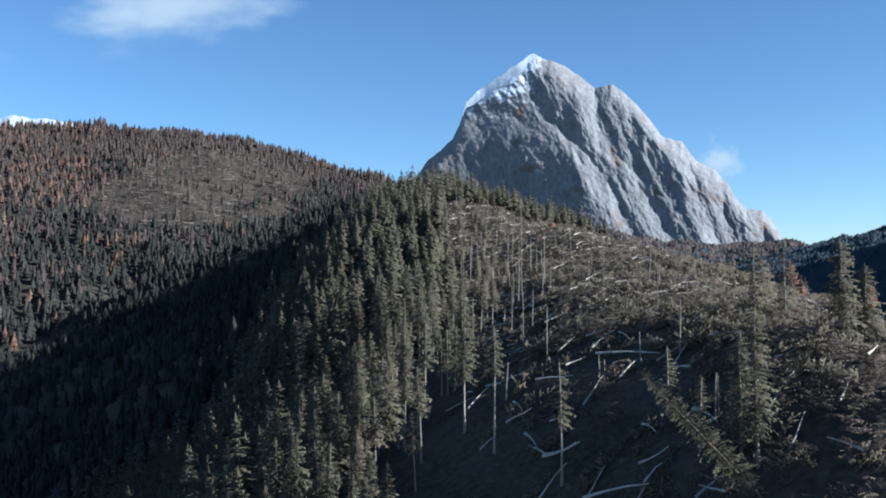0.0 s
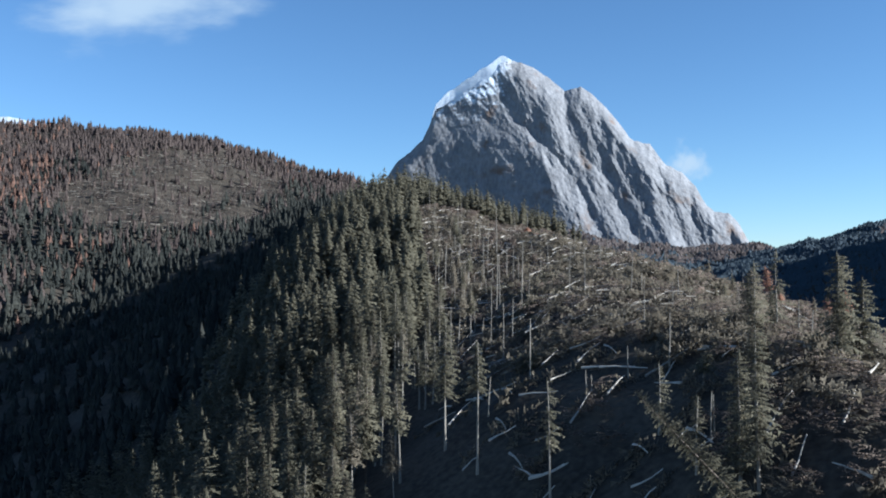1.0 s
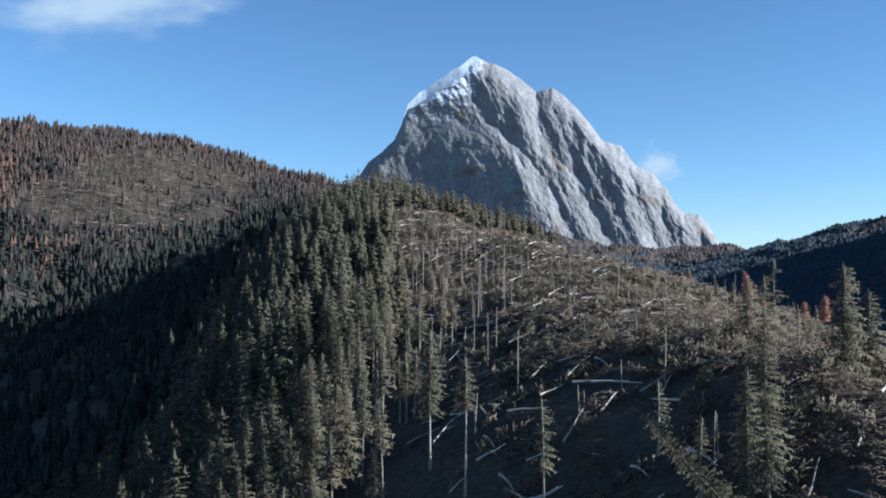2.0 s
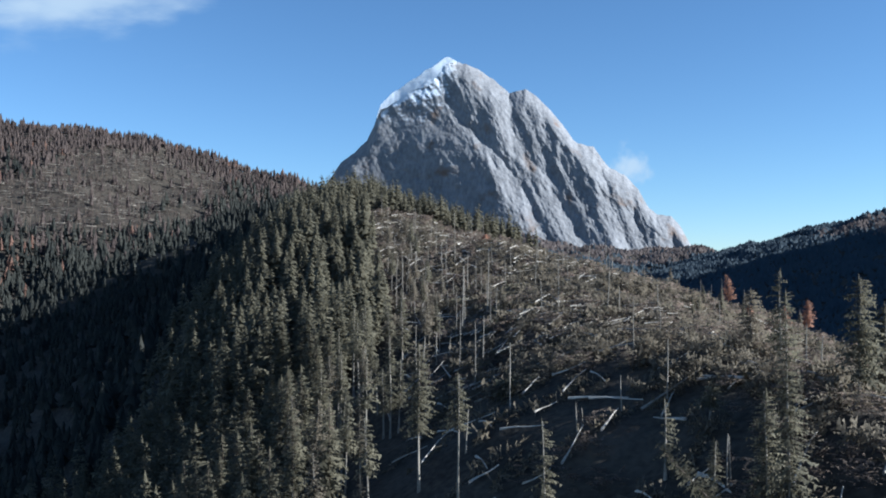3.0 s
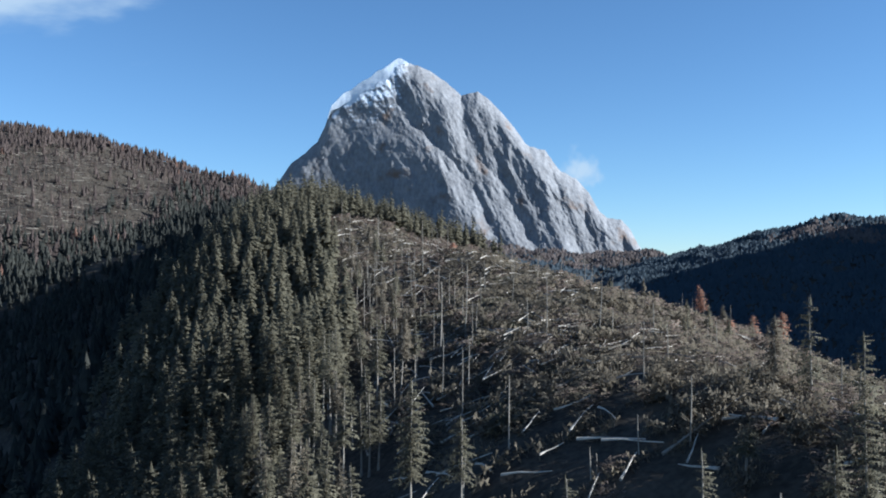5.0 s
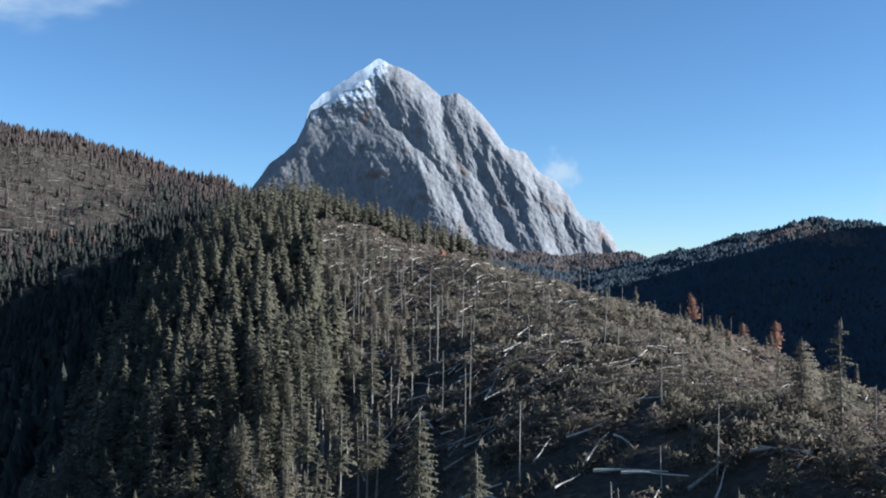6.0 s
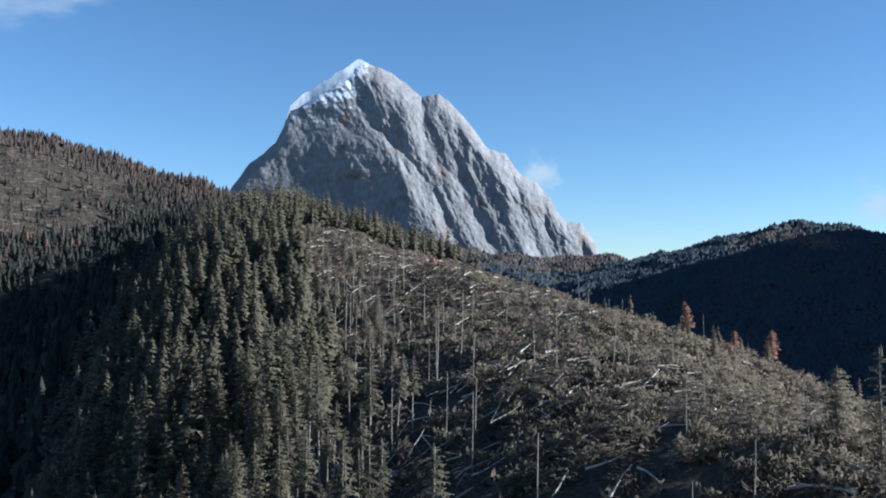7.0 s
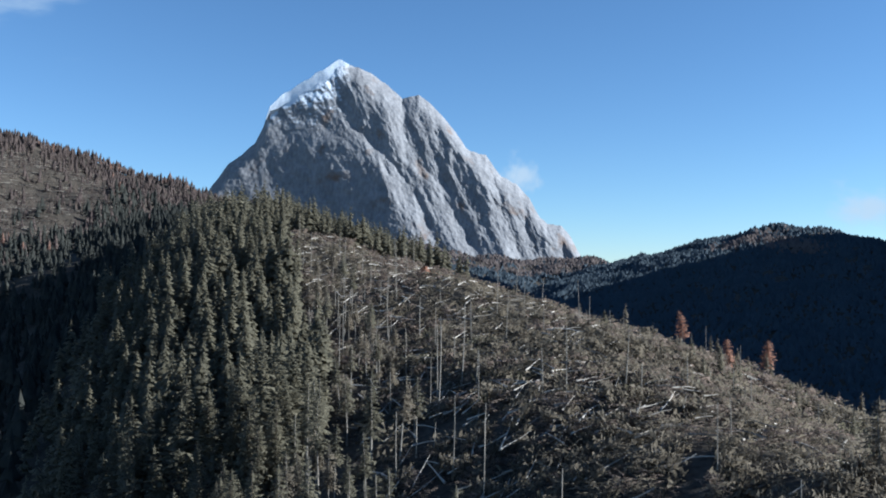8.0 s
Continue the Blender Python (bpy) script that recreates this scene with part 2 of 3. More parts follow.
def rock_material():
    m = mat("limestone", (0.165, 0.158, 0.160), (0.280, 0.268, 0.268), 0.02, 0.95, 0.45, 5, 0.0, 2.5)
    n, l = m.node_tree.nodes, m.node_tree.links
    bsdf = n["Principled BSDF"]
    old = bsdf.inputs["Base Color"].links[0].from_socket
    geo = n.new("ShaderNodeNewGeometry")
    patch = n.new("ShaderNodeTexNoise")
    patch.inputs["Scale"].default_value, patch.inputs["Detail"].default_value = 0.012, 8
    l.new(geo.outputs["Position"], patch.inputs["Vector"])
    cut = n.new("ShaderNodeMapRange")
    cut.inputs[1].default_value, cut.inputs[2].default_value = 0.60, 0.72
    cut.inputs[4].default_value = 0.8
    ledge = n.new("ShaderNodeVectorMath")
    ledge.operation = "DISTANCE"
    ledge.inputs[1].default_value = (-95, 3320, 668)
    l.new(geo.outputs["Position"], ledge.inputs[0])
    around = n.new("ShaderNodeMapRange")
    around.inputs[1].default_value, around.inputs[2].default_value = 60, 190
    around.inputs[3].default_value, around.inputs[4].default_value = 0.16, 0.0
    l.new(ledge.outputs["Value"], around.inputs[0])
    sum_ = n.new("ShaderNodeMath")
    l.new(patch.outputs[0], sum_.inputs[0])
    l.new(around.outputs[0], sum_.inputs[1])
    l.new(sum_.outputs[0], cut.inputs[0])
    # weather streaks run down the faces
    down = n.new("ShaderNodeMapping")
    down.inputs["Scale"].default_value = (1.0, 1.0, 0.4)
    down.inputs["Rotation"].default_value = (0, radians(-20), 0)
    l.new(geo.outputs["Position"], down.inputs["Vector"])
    for node in n:
        if node.type == "TEX_NOISE" and node != patch:
            l.new(down.outputs[0], node.inputs["Vector"])
            node.inputs["Detail"].default_value = 8
    mix = n.new("ShaderNodeMix")
    mix.data_type = "RGBA"
    l.new(cut.outputs[0], mix.inputs[0])
    l.new(old, mix.inputs[6])
    mix.inputs[7].default_value = (0.16, 0.10, 0.065, 1)      # dry grass on the ledges
    # old snow on the high ledges
    sep, nor = n.new("ShaderNodeSeparateXYZ"), n.new("ShaderNodeSeparateXYZ")
    l.new(geo.outputs["Position"], sep.inputs[0])
    l.new(geo.outputs["Normal"], nor.inputs[0])
    high, flat, west = n.new("ShaderNodeMapRange"), n.new("ShaderNodeMapRange"), n.new("ShaderNodeMapRange")
    for node, src, a, b_ in ((high, sep.outputs[2], 640, 860), (flat, nor.outputs[2], 0.18, 0.50), (west, sep.outputs[0], 10, -170)):
        l.new(src, node.inputs[0])
        node.inputs[1].default_value, node.inputs[2].default_value = a, b_
    fine = n.new("ShaderNodeTexNoise")
    fine.inputs["Scale"].default_value, fine.inputs["Detail"].default_value = 0.035, 6
    l.new(geo.outputs["Position"], fine.inputs["Vector"])
    lying = flat.outputs[0]
    for node in (high, west, fine):
        times = n.new("ShaderNodeMath")
        times.operation = "MULTIPLY"
        l.new(lying, times.inputs[0])
        l.new(node.outputs[0], times.inputs[1])
        lying = times.outputs[0]
    cover = n.new("ShaderNodeMapRange")
    cover.inputs[1].default_value, cover.inputs[2].default_value = 0.15, 0.36
    l.new(lying, cover.inputs[0])
    snowy = n.new("ShaderNodeMix")
    snowy.data_type = "RGBA"
    l.new(cover.outputs[0], snowy.inputs[0])
    l.new(mix.outputs[2], snowy.inputs[6])
    snowy.inputs[7].default_value = (0.74, 0.76, 0.80, 1)
    l.new(snowy.outputs[2], bsdf.inputs["Base Color"])
    return m


M_ROCK = rock_material()
M_SNOW = mat("snow", (0.62, 0.65, 0.70), (0.85, 0.87, 0.90), 0.03, 0.7, 0.3, 6, 0.0, 2.0)
cols, rows = 500, 180
px = np.linspace(-640, 800, cols)
pv = np.linspace(0, 1, rows)
PX, PV = np.meshgrid(px, pv, indexing="ij")
PZ = 150 + (crest(PX) - 150) * PV
PY = rock_face(PX, PZ)
back = np.stack([np.stack([px, PY[:, -1] + d, np.maximum(PZ[:, -1] - d * 0.9, 100)], -1) for d in (25.0, 160.0, 700.0)], 1)
peak_v = np.concatenate([np.stack([PX, PY, PZ], -1), back], 1)


def widen(v):
    """The massif grows wider and higher the farther its faces lie back."""
    k = v[..., 1:2] / 3300
    return np.concatenate([v[..., 0:1] * k, v[..., 1:2], 150 + (v[..., 2:3] - 150) * k], -1)


peak_v = widen(peak_v)
mountain = new("mountain")
tagged(mountain, "steep grey limestone peak with long buttresses and snowy summit", "mountain", kind="structure")
part("rock_face", (peak_v.reshape(-1, 3), grid_faces(cols, rows + 3)), M_ROCK, mountain)


def snow_sheet(x0, x1, wide, seed):
    n, k = 64, 24
    sx = np.linspace(x0, x1, n)
    w = wide * np.clip(np.sin(np.linspace(0.04, 0.96, n) * math.pi), 0.05, 1) ** 0.7 * (1 + 0.3 * fbm(sx, 0 * sx, 70, seed, 4))
    X = np.repeat(sx[:, None], k, 1)
    Z = crest(X) + 1.5 - w[:, None] * np.linspace(1, 0, k)[None, :] * (1 + 0.15 * fbm(X, X * 0, 40, seed + 5, 2))
    # drifted snow evens out the rock below it
    Y = sum(rock_face(X + a, np.minimum(Z + b, crest(X + a))) for a in range(-64, 65, 16) for b in (-24, 0, 24)) / 27 - 9
    Y = Y - 2 + fbm(X, Z, 60, seed + 9, 3) * 1.5
    ridge_back = np.stack([sx, Y[:, -1] + 60, Z[:, -1] - 6], -1)[:, None, :]
    return widen(np.concatenate([np.stack([X, Y, Z], -1), ridge_back], 1)).reshape(-1, 3), grid_faces(n, k + 1)


part("snow_cap", snow_sheet(-330, -48, 46, 81), M_SNOW, mountain, "thin snow under the summit ridge", True)

# a snowy ridge far behind the wooded hill
fx = np.linspace(-4200, -2150, 120)
fz = np.interp(fx, [-4200, -3300, -2800, -2600, -2450, -2330, -2150], [1018, 998, 943, 922, 908, 880, 600]) + fbm(fx, 0 * fx, 120, 91, 4) * 14
far_v = np.stack([np.stack([fx, 4300 - 260 * (1 - v) + fbm(fx, 0 * fx + v * 300, 150, 95, 4) * 30 * (1 - v), 300 + (fz - 300) * v], -1)
                  for v in np.linspace(0, 1, 24)], 1)
far_ridge = mesh_object("snowy_ridge", far_v.reshape(-1, 3), grid_faces(120, 24), M_SNOW)
tagged(far_ridge, "distant snow-covered mountain ridge", "mountain", kind="structure")

# ---------------------------------------------------------------- trees: shapes


def trunk_shape(h, r0, r1, rng, bend=0.15, sides=7, steps=6, broken=False):
    a = np.linspace(0, 2 * math.pi, sides, endpoint=False)
    ph = rng.uniform(0, 6.28)
    v = []
    for k in range(steps + 1):
        u = k / steps
        r = r0 + (r1 - r0) * u ** 0.8
        if k == 0:
            r *= 1.35
        cx, cy = bend * math.sin(u * 2.4 + ph) * u, bend * math.cos(u * 3.1 + ph) * u
        for q in a:
            jag = rng.uniform(-0.5, 0.6) if broken and k == steps else 0.0
            v.append((cx + r * math.cos(q), cy + r * math.sin(q), h * u + jag * 4 * r))
    f = [(k * sides + i, k * sides + (i + 1) % sides, (k + 1) * sides + (i + 1) % sides, (k + 1) * sides + i)
         for k in range(steps) for i in range(sides)]
    f.append(tuple(steps * sides + i for i in range(sides)))
    return v, f


def frond(v, f, p, az, length, rise, segs, rng, wide=0.30):
    """One bough: a bowed stem with hanging side twigs left and right, each a thin triangle."""
    fx, fy = math.cos(az), math.sin(az)
    sx, sy = -fy, fx
    last = p
    for k in range(segs):
        u0, u1 = k / segs, (k + 1) / segs
        z1 = rise * length * u1 - 0.42 * length * u1 * u1 + 0.12 * length * u1 ** 4
        q = (p[0] + fx * length * u1, p[1] + fy * length * u1, p[2] + z1)
        w = wide * length * (0.35 + 1.1 * u0) * (1 - u0) ** 0.6
        for side in (-1, 1):
            ww = w * rng.uniform(0.35, 1.6)
            drop = ww * rng.uniform(-0.15, 1.5)
            adv = rng.uniform(-0.5, 1.5) * length / segs
            tip = (last[0] + side * sx * ww * 0.7 + fx * adv, last[1] + side * sy * ww * 0.7 + fy * adv, last[2] - drop)
            i = len(v)
            v.extend((last, q, tip))
            f.append((i, i + 1, i + 2))
        last = q


def crown_shape(h, base, radius, whorls, per, segs, rng, lean=None, ragged=0.25, wide=0.30, taper=0.65):
    """The needles of a spruce. lean: (azimuth, share) where storm has thinned the boughs of the other side."""
    v, f = [], []
    for k in range(whorls):
        u = (k + rng.uniform(-0.3, 0.3)) / whorls
        u = min(max(u, 0.0), 0.985)
        z = base + (h - base) * u
        full = radius * (1 - u) ** taper * (0.72 + 0.28 * min(1, u * 6 + 0.3))
        a0 = rng.uniform(0, 6.28)
        for i in range(per):
            az = a0 + i * 6.283 / per + rng.uniform(-0.3, 0.3)
            if lean and math.cos(az - lean[0]) < lean[1] and rng.random() < 0.8:
                continue
            if rng.random() < ragged * 0.5:
                continue
            L = (full + 0.25) * rng.uniform(1 - ragged, 1 + ragged)
            rise = 0.55 * u - 0.12 + rng.uniform(-0.12, 0.12)
            frond(v, f, (0.0, 0.0, z + rng.uniform(-0.6, 0.6) * (h - base) / whorls), az, L, rise, segs, rng, wide)
    i = len(v)
    t = 0.10 * radius
    v.extend([(t, 0, h - 1.4), (-t * .5, t * .8, h - 1.4), (-t * .5, -t * .8, h - 1.4), (0, 0, h + 0.5)])
    f.extend([(i, i + 1, i + 3), (i + 1, i + 2, i + 3), (i + 2, i, i + 3)])
    return v, f


def tier_tree(h, radius, tiers, sides, rng, base=0.12):
    """A far conifer: overlapping ragged skirts."""
    v, f = [], []
    for k in range(tiers):
        u = base + (1 - base) * k / tiers
        r = radius * (1 - u) ** 0.8 * rng.uniform(0.85, 1.15)
        top = h * min(1.0, u + 1.75 * (1 - base) / tiers)
        i = len(v)
        v.append((rng.uniform(-.1, .1), rng.uniform(-.1, .1), top))
        a0 = rng.uniform(0, 6.28)
        for s in range(sides):
            rr = r * (rng.uniform(0.75, 1.4) if s % 2 else rng.uniform(0.35, 0.7))
            a = a0 + s * 6.283 / sides
            v.append((rr * math.cos(a), rr * math.sin(a), h * u + (0.0 if s % 2 else h * 0.04) - r * rng.uniform(0.0, 0.35)))
        f.extend((i, i + 1 + s, i + 1 + (s + 1) % sides) for s in range(sides))
    return v, f


def bough_tree(h, radius, tiers, per, rng, base=0.15, thin=1.0):
    """A spruce farther off: rings of drooping boughs, each folded along its stem."""
    v, f = [], []
    for k in range(tiers):
        u = base + (0.985 - base) * (k + rng.uniform(-0.3, 0.3)) / tiers
        full = radius * (1 - u) ** 0.62 * min(1.0, 0.65 + 2.2 * (u - base))
        a0 = rng.uniform(0, 6.28)
        for i in range(per):
            a = a0 + (i + rng.uniform(-0.25, 0.25)) * 6.283 / per
            r = (full + 0.12) * rng.uniform(0.62, 1.3)
            c, s = math.cos(a), math.sin(a)
            w = r * thin * rng.uniform(0.34, 0.58)
            m, z = r * rng.uniform(0.45, 0.7), h * (u + rng.uniform(-0.5, 0.5) * (0.985 - base) / tiers)
            fall = r * rng.uniform(0.15, 0.65) * (1 - 0.7 * u)
            n = len(v)
            v.extend([(0, 0, z + 0.35 * r), (c * r, s * r, z - fall), (c * m - s * w, s * m + c * w, z - fall - 0.3 * w), (c * m + s * w, s * m - c * w, z - fall - 0.3 * w)])
            f.extend([(n, n + 2, n + 1), (n, n + 1, n + 3)])
    n, t = len(v), 0.05 * radius
    v.extend([(t, 0, h * 0.93), (-t, t, h * 0.93), (-t, -t, h * 0.93), (0, 0, h * 1.01)])
    f.extend([(n, n + 1, n + 3), (n + 1, n + 2, n + 3), (n + 2, n, n + 3)])
    return v, f


def scatter(name, shapes, places, material, rng, tilt=0.04, low=0.75, high=1.25, grow=None):
    """Many copies of some shapes as one mesh. places: rows of x, y, z."""
    vs, fs, ns, off = [], [], [], 0
    pick = rng.integers(0, len(shapes), len(places))
    for k, (v, f, *soft) in enumerate(shapes):
        p = places[pick == k]
        if not len(p):
            continue
        v, f = np.asarray(v, float), np.asarray(f, int)
        n = len(p)
        a, s = rng.uniform(0, 6.283, n), rng.uniform(low, high, n)
        s = s if grow is None else s * grow[pick == k]
        w = s * rng.uniform(0.85, 1.15, n)
        tx, ty = rng.normal(0, tilt, n), rng.normal(0, tilt, n)
        X = (v[None, :, 0] * np.cos(a)[:, None] - v[None, :, 1] * np.sin(a)[:, None]) * w[:, None]
        Y = (v[None, :, 0] * np.sin(a)[:, None] + v[None, :, 1] * np.cos(a)[:, None]) * w[:, None]
        Z = v[None, :, 2] * s[:, None]
        V = np.stack([X + Z * tx[:, None] + p[:, 0:1], Y + Z * ty[:, None] + p[:, 1:2], Z + p[:, 2:3]], -1)
        vs.append(V.reshape(-1, 3))
        if soft:
            q, ca, sa = soft[0], np.cos(a)[:, None], np.sin(a)[:, None]
            ns.append(np.stack([q[None, :, 0] * ca - q[None, :, 1] * sa, q[None, :, 0] * sa + q[None, :, 1] * ca, np.repeat(q[None, :, 2], n, 0)], -1).reshape(-1, 3))
        fs.append((f[None] + (np.arange(n) * len(v))[:, None, None] + off).reshape(-1, f.shape[1]))
        off += n * len(v)
    return mesh_object(name, np.concatenate(vs), np.concatenate(fs), material, normals=np.concatenate(ns) if ns else None)


def jittered(x0, x1, y0, y1, step, rng):
    X, Y = np.meshgrid(np.arange(x0, x1, step), np.arange(y0, y1, step), indexing="ij")
    n = X.size
    return X.ravel() + rng.uniform(-.75, .75, n) * step, Y.ravel() + rng.uniform(-.75, .75, n) * step


def spine_x(y):
    return np.interp(y, [r[1] for r in SPUR], [r[0] for r in SPUR])


def edge_x(y):
    """Where the standing forest ends and the blown-down slope begins."""
    return np.interp(y, [60, 150, 203, 280, 390, 455, 560, 640], [-14, -12.5, -17, -22, -36, -44, -66, -60]) + fbm(y, 0 * np.asarray(y), 30, 17, 2) * 3


def on_land(x, y, sink=0.3):
    return np.stack([x, y, land(x, y) - sink], -1)


PY_RNG = random.Random(4)
NP_RNG = np.random.default_rng(4)

# ---------------------------------------------------------------- far woods
far_shapes = [softened(tier_tree(11.5 + 1.8 * k, 3.3 + 0.25 * k, 4, 8, PY_RNG)) for k in range(4)]
ridge_shapes = [softened(tier_tree(6.5 + 1.0 * k, 5.8 + 0.2 * k, 1, 6, PY_RNG, 0.0), "canopy") for k in range(4)]
grey_shapes = [softened(tier_tree(10.5 + 1.6 * k, 3.5, 4, 8, PY_RNG, 0.1)) for k in range(4)]

# wooded hill across the valley, with a blown-down clearing
x, y = jittered(-1150, -120, 620, 1560, 8.3, NP_RNG)
keep = (land(x, y) > 60) & (x < -170 + (y - 620) * 0.02) & (ridge(x, y, LEFT_HILL) > ridge(x, y, SPUR) - 4)
clear = ((x + 440) / 128) ** 2 + ((y - 1185) / 215) ** 2 + fbm(x, y, 90, 23, 3) * 0.35 < 1
keep &= ~clear | (NP_RNG.random(len(x)) < 0.10)
x, y, clear = x[keep], y[keep], clear[keep]
leafless = fbm(x, y, 150, 27, 3) + (y - 1240) / 330 - (x + 620) / 500 + NP_RNG.normal(0, 0.35, len(x)) > -0.75
orange = (fbm(x, y, 110, 29, 2) + NP_RNG.normal(0, 0.75, len(x)) - (x + 760) / 420 > 0.80) & ~clear
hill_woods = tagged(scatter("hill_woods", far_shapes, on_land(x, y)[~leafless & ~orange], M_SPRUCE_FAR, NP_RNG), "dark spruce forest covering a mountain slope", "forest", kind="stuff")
tagged(scatter("bare_larch_woods", grey_shapes, on_land(x, y)[leafless & ~orange], M_GREY_FOREST, NP_RNG), "brownish leafless larches on a sunny slope", "forest", kind="stuff")
tagged(scatter("autumn_larch_woods", grey_shapes, on_land(x, y)[orange], M_RUST, NP_RNG), "rust-orange autumn larches among dark spruces", "forest", kind="stuff")

# felled and bare trunks in the clearing across the valley
hx, hy = jittered(-600, -290, 960, 1420, 6.4, NP_RNG)
cut = ((hx + 440) / 132) ** 2 + ((hy - 1185) / 220) ** 2 + fbm(hx, hy, 90, 23, 3) * 0.35 < 1.05
hx, hy = hx[cut], hy[cut]
stick = [trunk_shape(h, 0.27, 0.13, PY_RNG, 0.2, 4, 2) for h in (7, 10, 13)]
stick = [(v, [q for q in f if len(q) == 4][:8]) for v, f in stick]
lying = [([(p[2], p[1], p[0] + 0.6) for p in v], f) for v, f in stick]
few = NP_RNG.random(len(hx))
tagged(scatter("hill_snags", stick, on_land(hx, hy)[few < 0.4], M_BARK, NP_RNG), "bare grey trunks standing in a storm clearing", "dead trees", kind="stuff")
tagged(scatter("hill_windfall", lying, on_land(hx, hy, -0.5)[few > 0.45], M_GREYWOOD, NP_RNG, 0.15), "pale felled trunks strewn over a clearing", "windfall", kind="stuff")
low_brush = [crown_shape(5, 0.2, 2.6, 4, 5, 1, PY_RNG, None, 0.4, 0.7) for k in range(3)]
tagged(scatter("hill_brush", low_brush, on_land(hx + 2, hy + 2, 1.0)[few > 0.15], M_GREY_FOREST, NP_RNG, 0.3, 0.6, 1.3), "dry brush covering a storm clearing", "brushwood", kind="stuff")

# shaded ridge beyond the valley on the sunless side
x, y = jittered(60, 1400, 800, 2620, 7.6, NP_RNG)
keep = (y > 1150 - np.clip(x - 380, 0, 350)) & (ridge(x, y, RIGHT_HILL) > ridge(x, y, SPUR)) & (y < 2400 - (x - 600) * 0.2 + 260) & (x > 60 + (2400 - y) * 0.12)
x, y = x[keep], y[keep]
bare = (y > 2330) & (x < 640) & (NP_RNG.random(len(x)) < 0.85)
rust = (land(x, y) > 215) & (x > 700) & (fbm(x, y, 120, 57, 2) + NP_RNG.normal(0, 0.3, len(x)) > 0.75)
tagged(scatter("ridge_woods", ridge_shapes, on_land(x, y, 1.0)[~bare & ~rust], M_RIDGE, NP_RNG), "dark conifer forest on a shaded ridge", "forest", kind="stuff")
tagged(scatter("foot_woods", ridge_shapes, on_land(x, y, 1.0)[bare | rust], M_FOOT, NP_RNG), "brownish bare larches at the foot of the cliffs", "forest", kind="stuff")

# ---------------------------------------------------------------- standing forest on the spur
mid_shapes = [softened(crown_shape(16 + 1.8 * k, 3.0, 3.0 + 0.2 * k, 20, 6, 2, PY_RNG, None, 0.35, 0.52, 0.75)) for k in range(6)]
light_shapes = [softened(bough_tree(14 + 1.8 * k, 3.3 + 0.2 * k, 9, 5, PY_RNG, 0.2, 1.15)) for k in range(6)]
fine_shapes = [softened(bough_tree(14 + 1.8 * k, 3.2 + 0.2 * k, 15, 7, PY_RNG, 0.2, 0.75)) for k in range(6)]
x, y = jittered(-380, 40, 60, 900, 5.9, NP_RNG)
inside = ((x > edge_x(y) - 70) | (y < 300) | (NP_RNG.random(len(x)) < 0.6)) & (x < edge_x(y) - 1) & (ridge(x, y, SPUR) > ridge(x, y, LEFT_HILL) - 6) & (x > -0.72 * (y + 60))
near = inside & (x > edge_x(y) - 36) & (y < 262)
inside &= ~near
near &= NP_RNG.random(len(x)) < 0.92
close = y < 290
young = np.clip(1.12 - (edge_x(y) - x - 25) / 200, 0.56, 1.05)      # the wood is lower down the slope
tagged(scatter("spur_woods", mid_shapes, on_land(x, y)[inside & close], M_SPRUCE, NP_RNG, low=0.7, high=1.25, grow=young[inside & close]), "dense dark green spruce forest on a slope", "forest", kind="stuff")
mid = inside & ~close & (y < 540) & (x > edge_x(y) - 75)
rest = inside & ~close & ~mid
tagged(scatter("middle_spur_woods", fine_shapes, on_land(x, y)[mid], M_SPRUCE, NP_RNG, low=0.75, high=1.25, grow=young[mid]), "green spruce forest beside the storm clearing", "forest", kind="stuff")
below = rest & (x < edge_x(y) - 90)
rest &= ~below
tagged(scatter("upper_spur_woods", light_shapes, on_land(x, y)[rest], M_SPRUCE, NP_RNG, low=0.75, high=1.25, grow=young[rest]), "dark spruce forest below the hill crest", "forest", kind="stuff")
# the shade of this side is also put into the darker needle colour
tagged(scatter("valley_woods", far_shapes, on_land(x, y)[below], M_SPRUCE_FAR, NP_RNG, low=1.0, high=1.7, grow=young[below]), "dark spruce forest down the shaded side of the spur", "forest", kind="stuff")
near_xy = list(zip(x[near], y[near]))


def spruce(h, base, radius, whorls, per, segs, label, lean=None, needles=M_SPRUCE, bark=M_BARK, ragged=0.25, wide=0.40):
    tree = new("spruce_tree")
    tagged(tree, label, "tree", "spruces of the storm-hit slope")
    part("trunk", trunk_shape(h, 0.24, 0.04, PY_RNG, 0.2), bark, tree)
    part("crown", softened(crown_shape(h, base, radius, whorls, per, segs, PY_RNG, lean, ragged, wide)), needles, tree)
    return tree


def put(kind, px_, py_, lean=0.0, lean_az=0.0, turn=None, size=1.0, sink=0.4):
    turn = PY_RNG.uniform(0, 6.28) if turn is None else turn
    z = float(land(px_, py_)) - sink
    m = (Matrix.Translation((px_, py_, z)) @ Matrix.Rotation(lean, 4, Vector((-math.sin(lean_az), math.cos(lean_az), 0)))
         @ Matrix.Rotation(turn, 4, "Z") @ Matrix.Scale(size, 4))
    ob = copy_thing(kind, m)
    ob.scale = (size, size, size)
    return ob


def place_first(kinds):
    """Move the pattern trees themselves to a place in the wood."""
    for kind, (qx, qy) in zip(kinds, [(-40 - 7 * i, 260 + 9 * i) for i in range(len(kinds))]):
        kind.location = (qx, qy, float(land(qx, qy)) - 0.4)


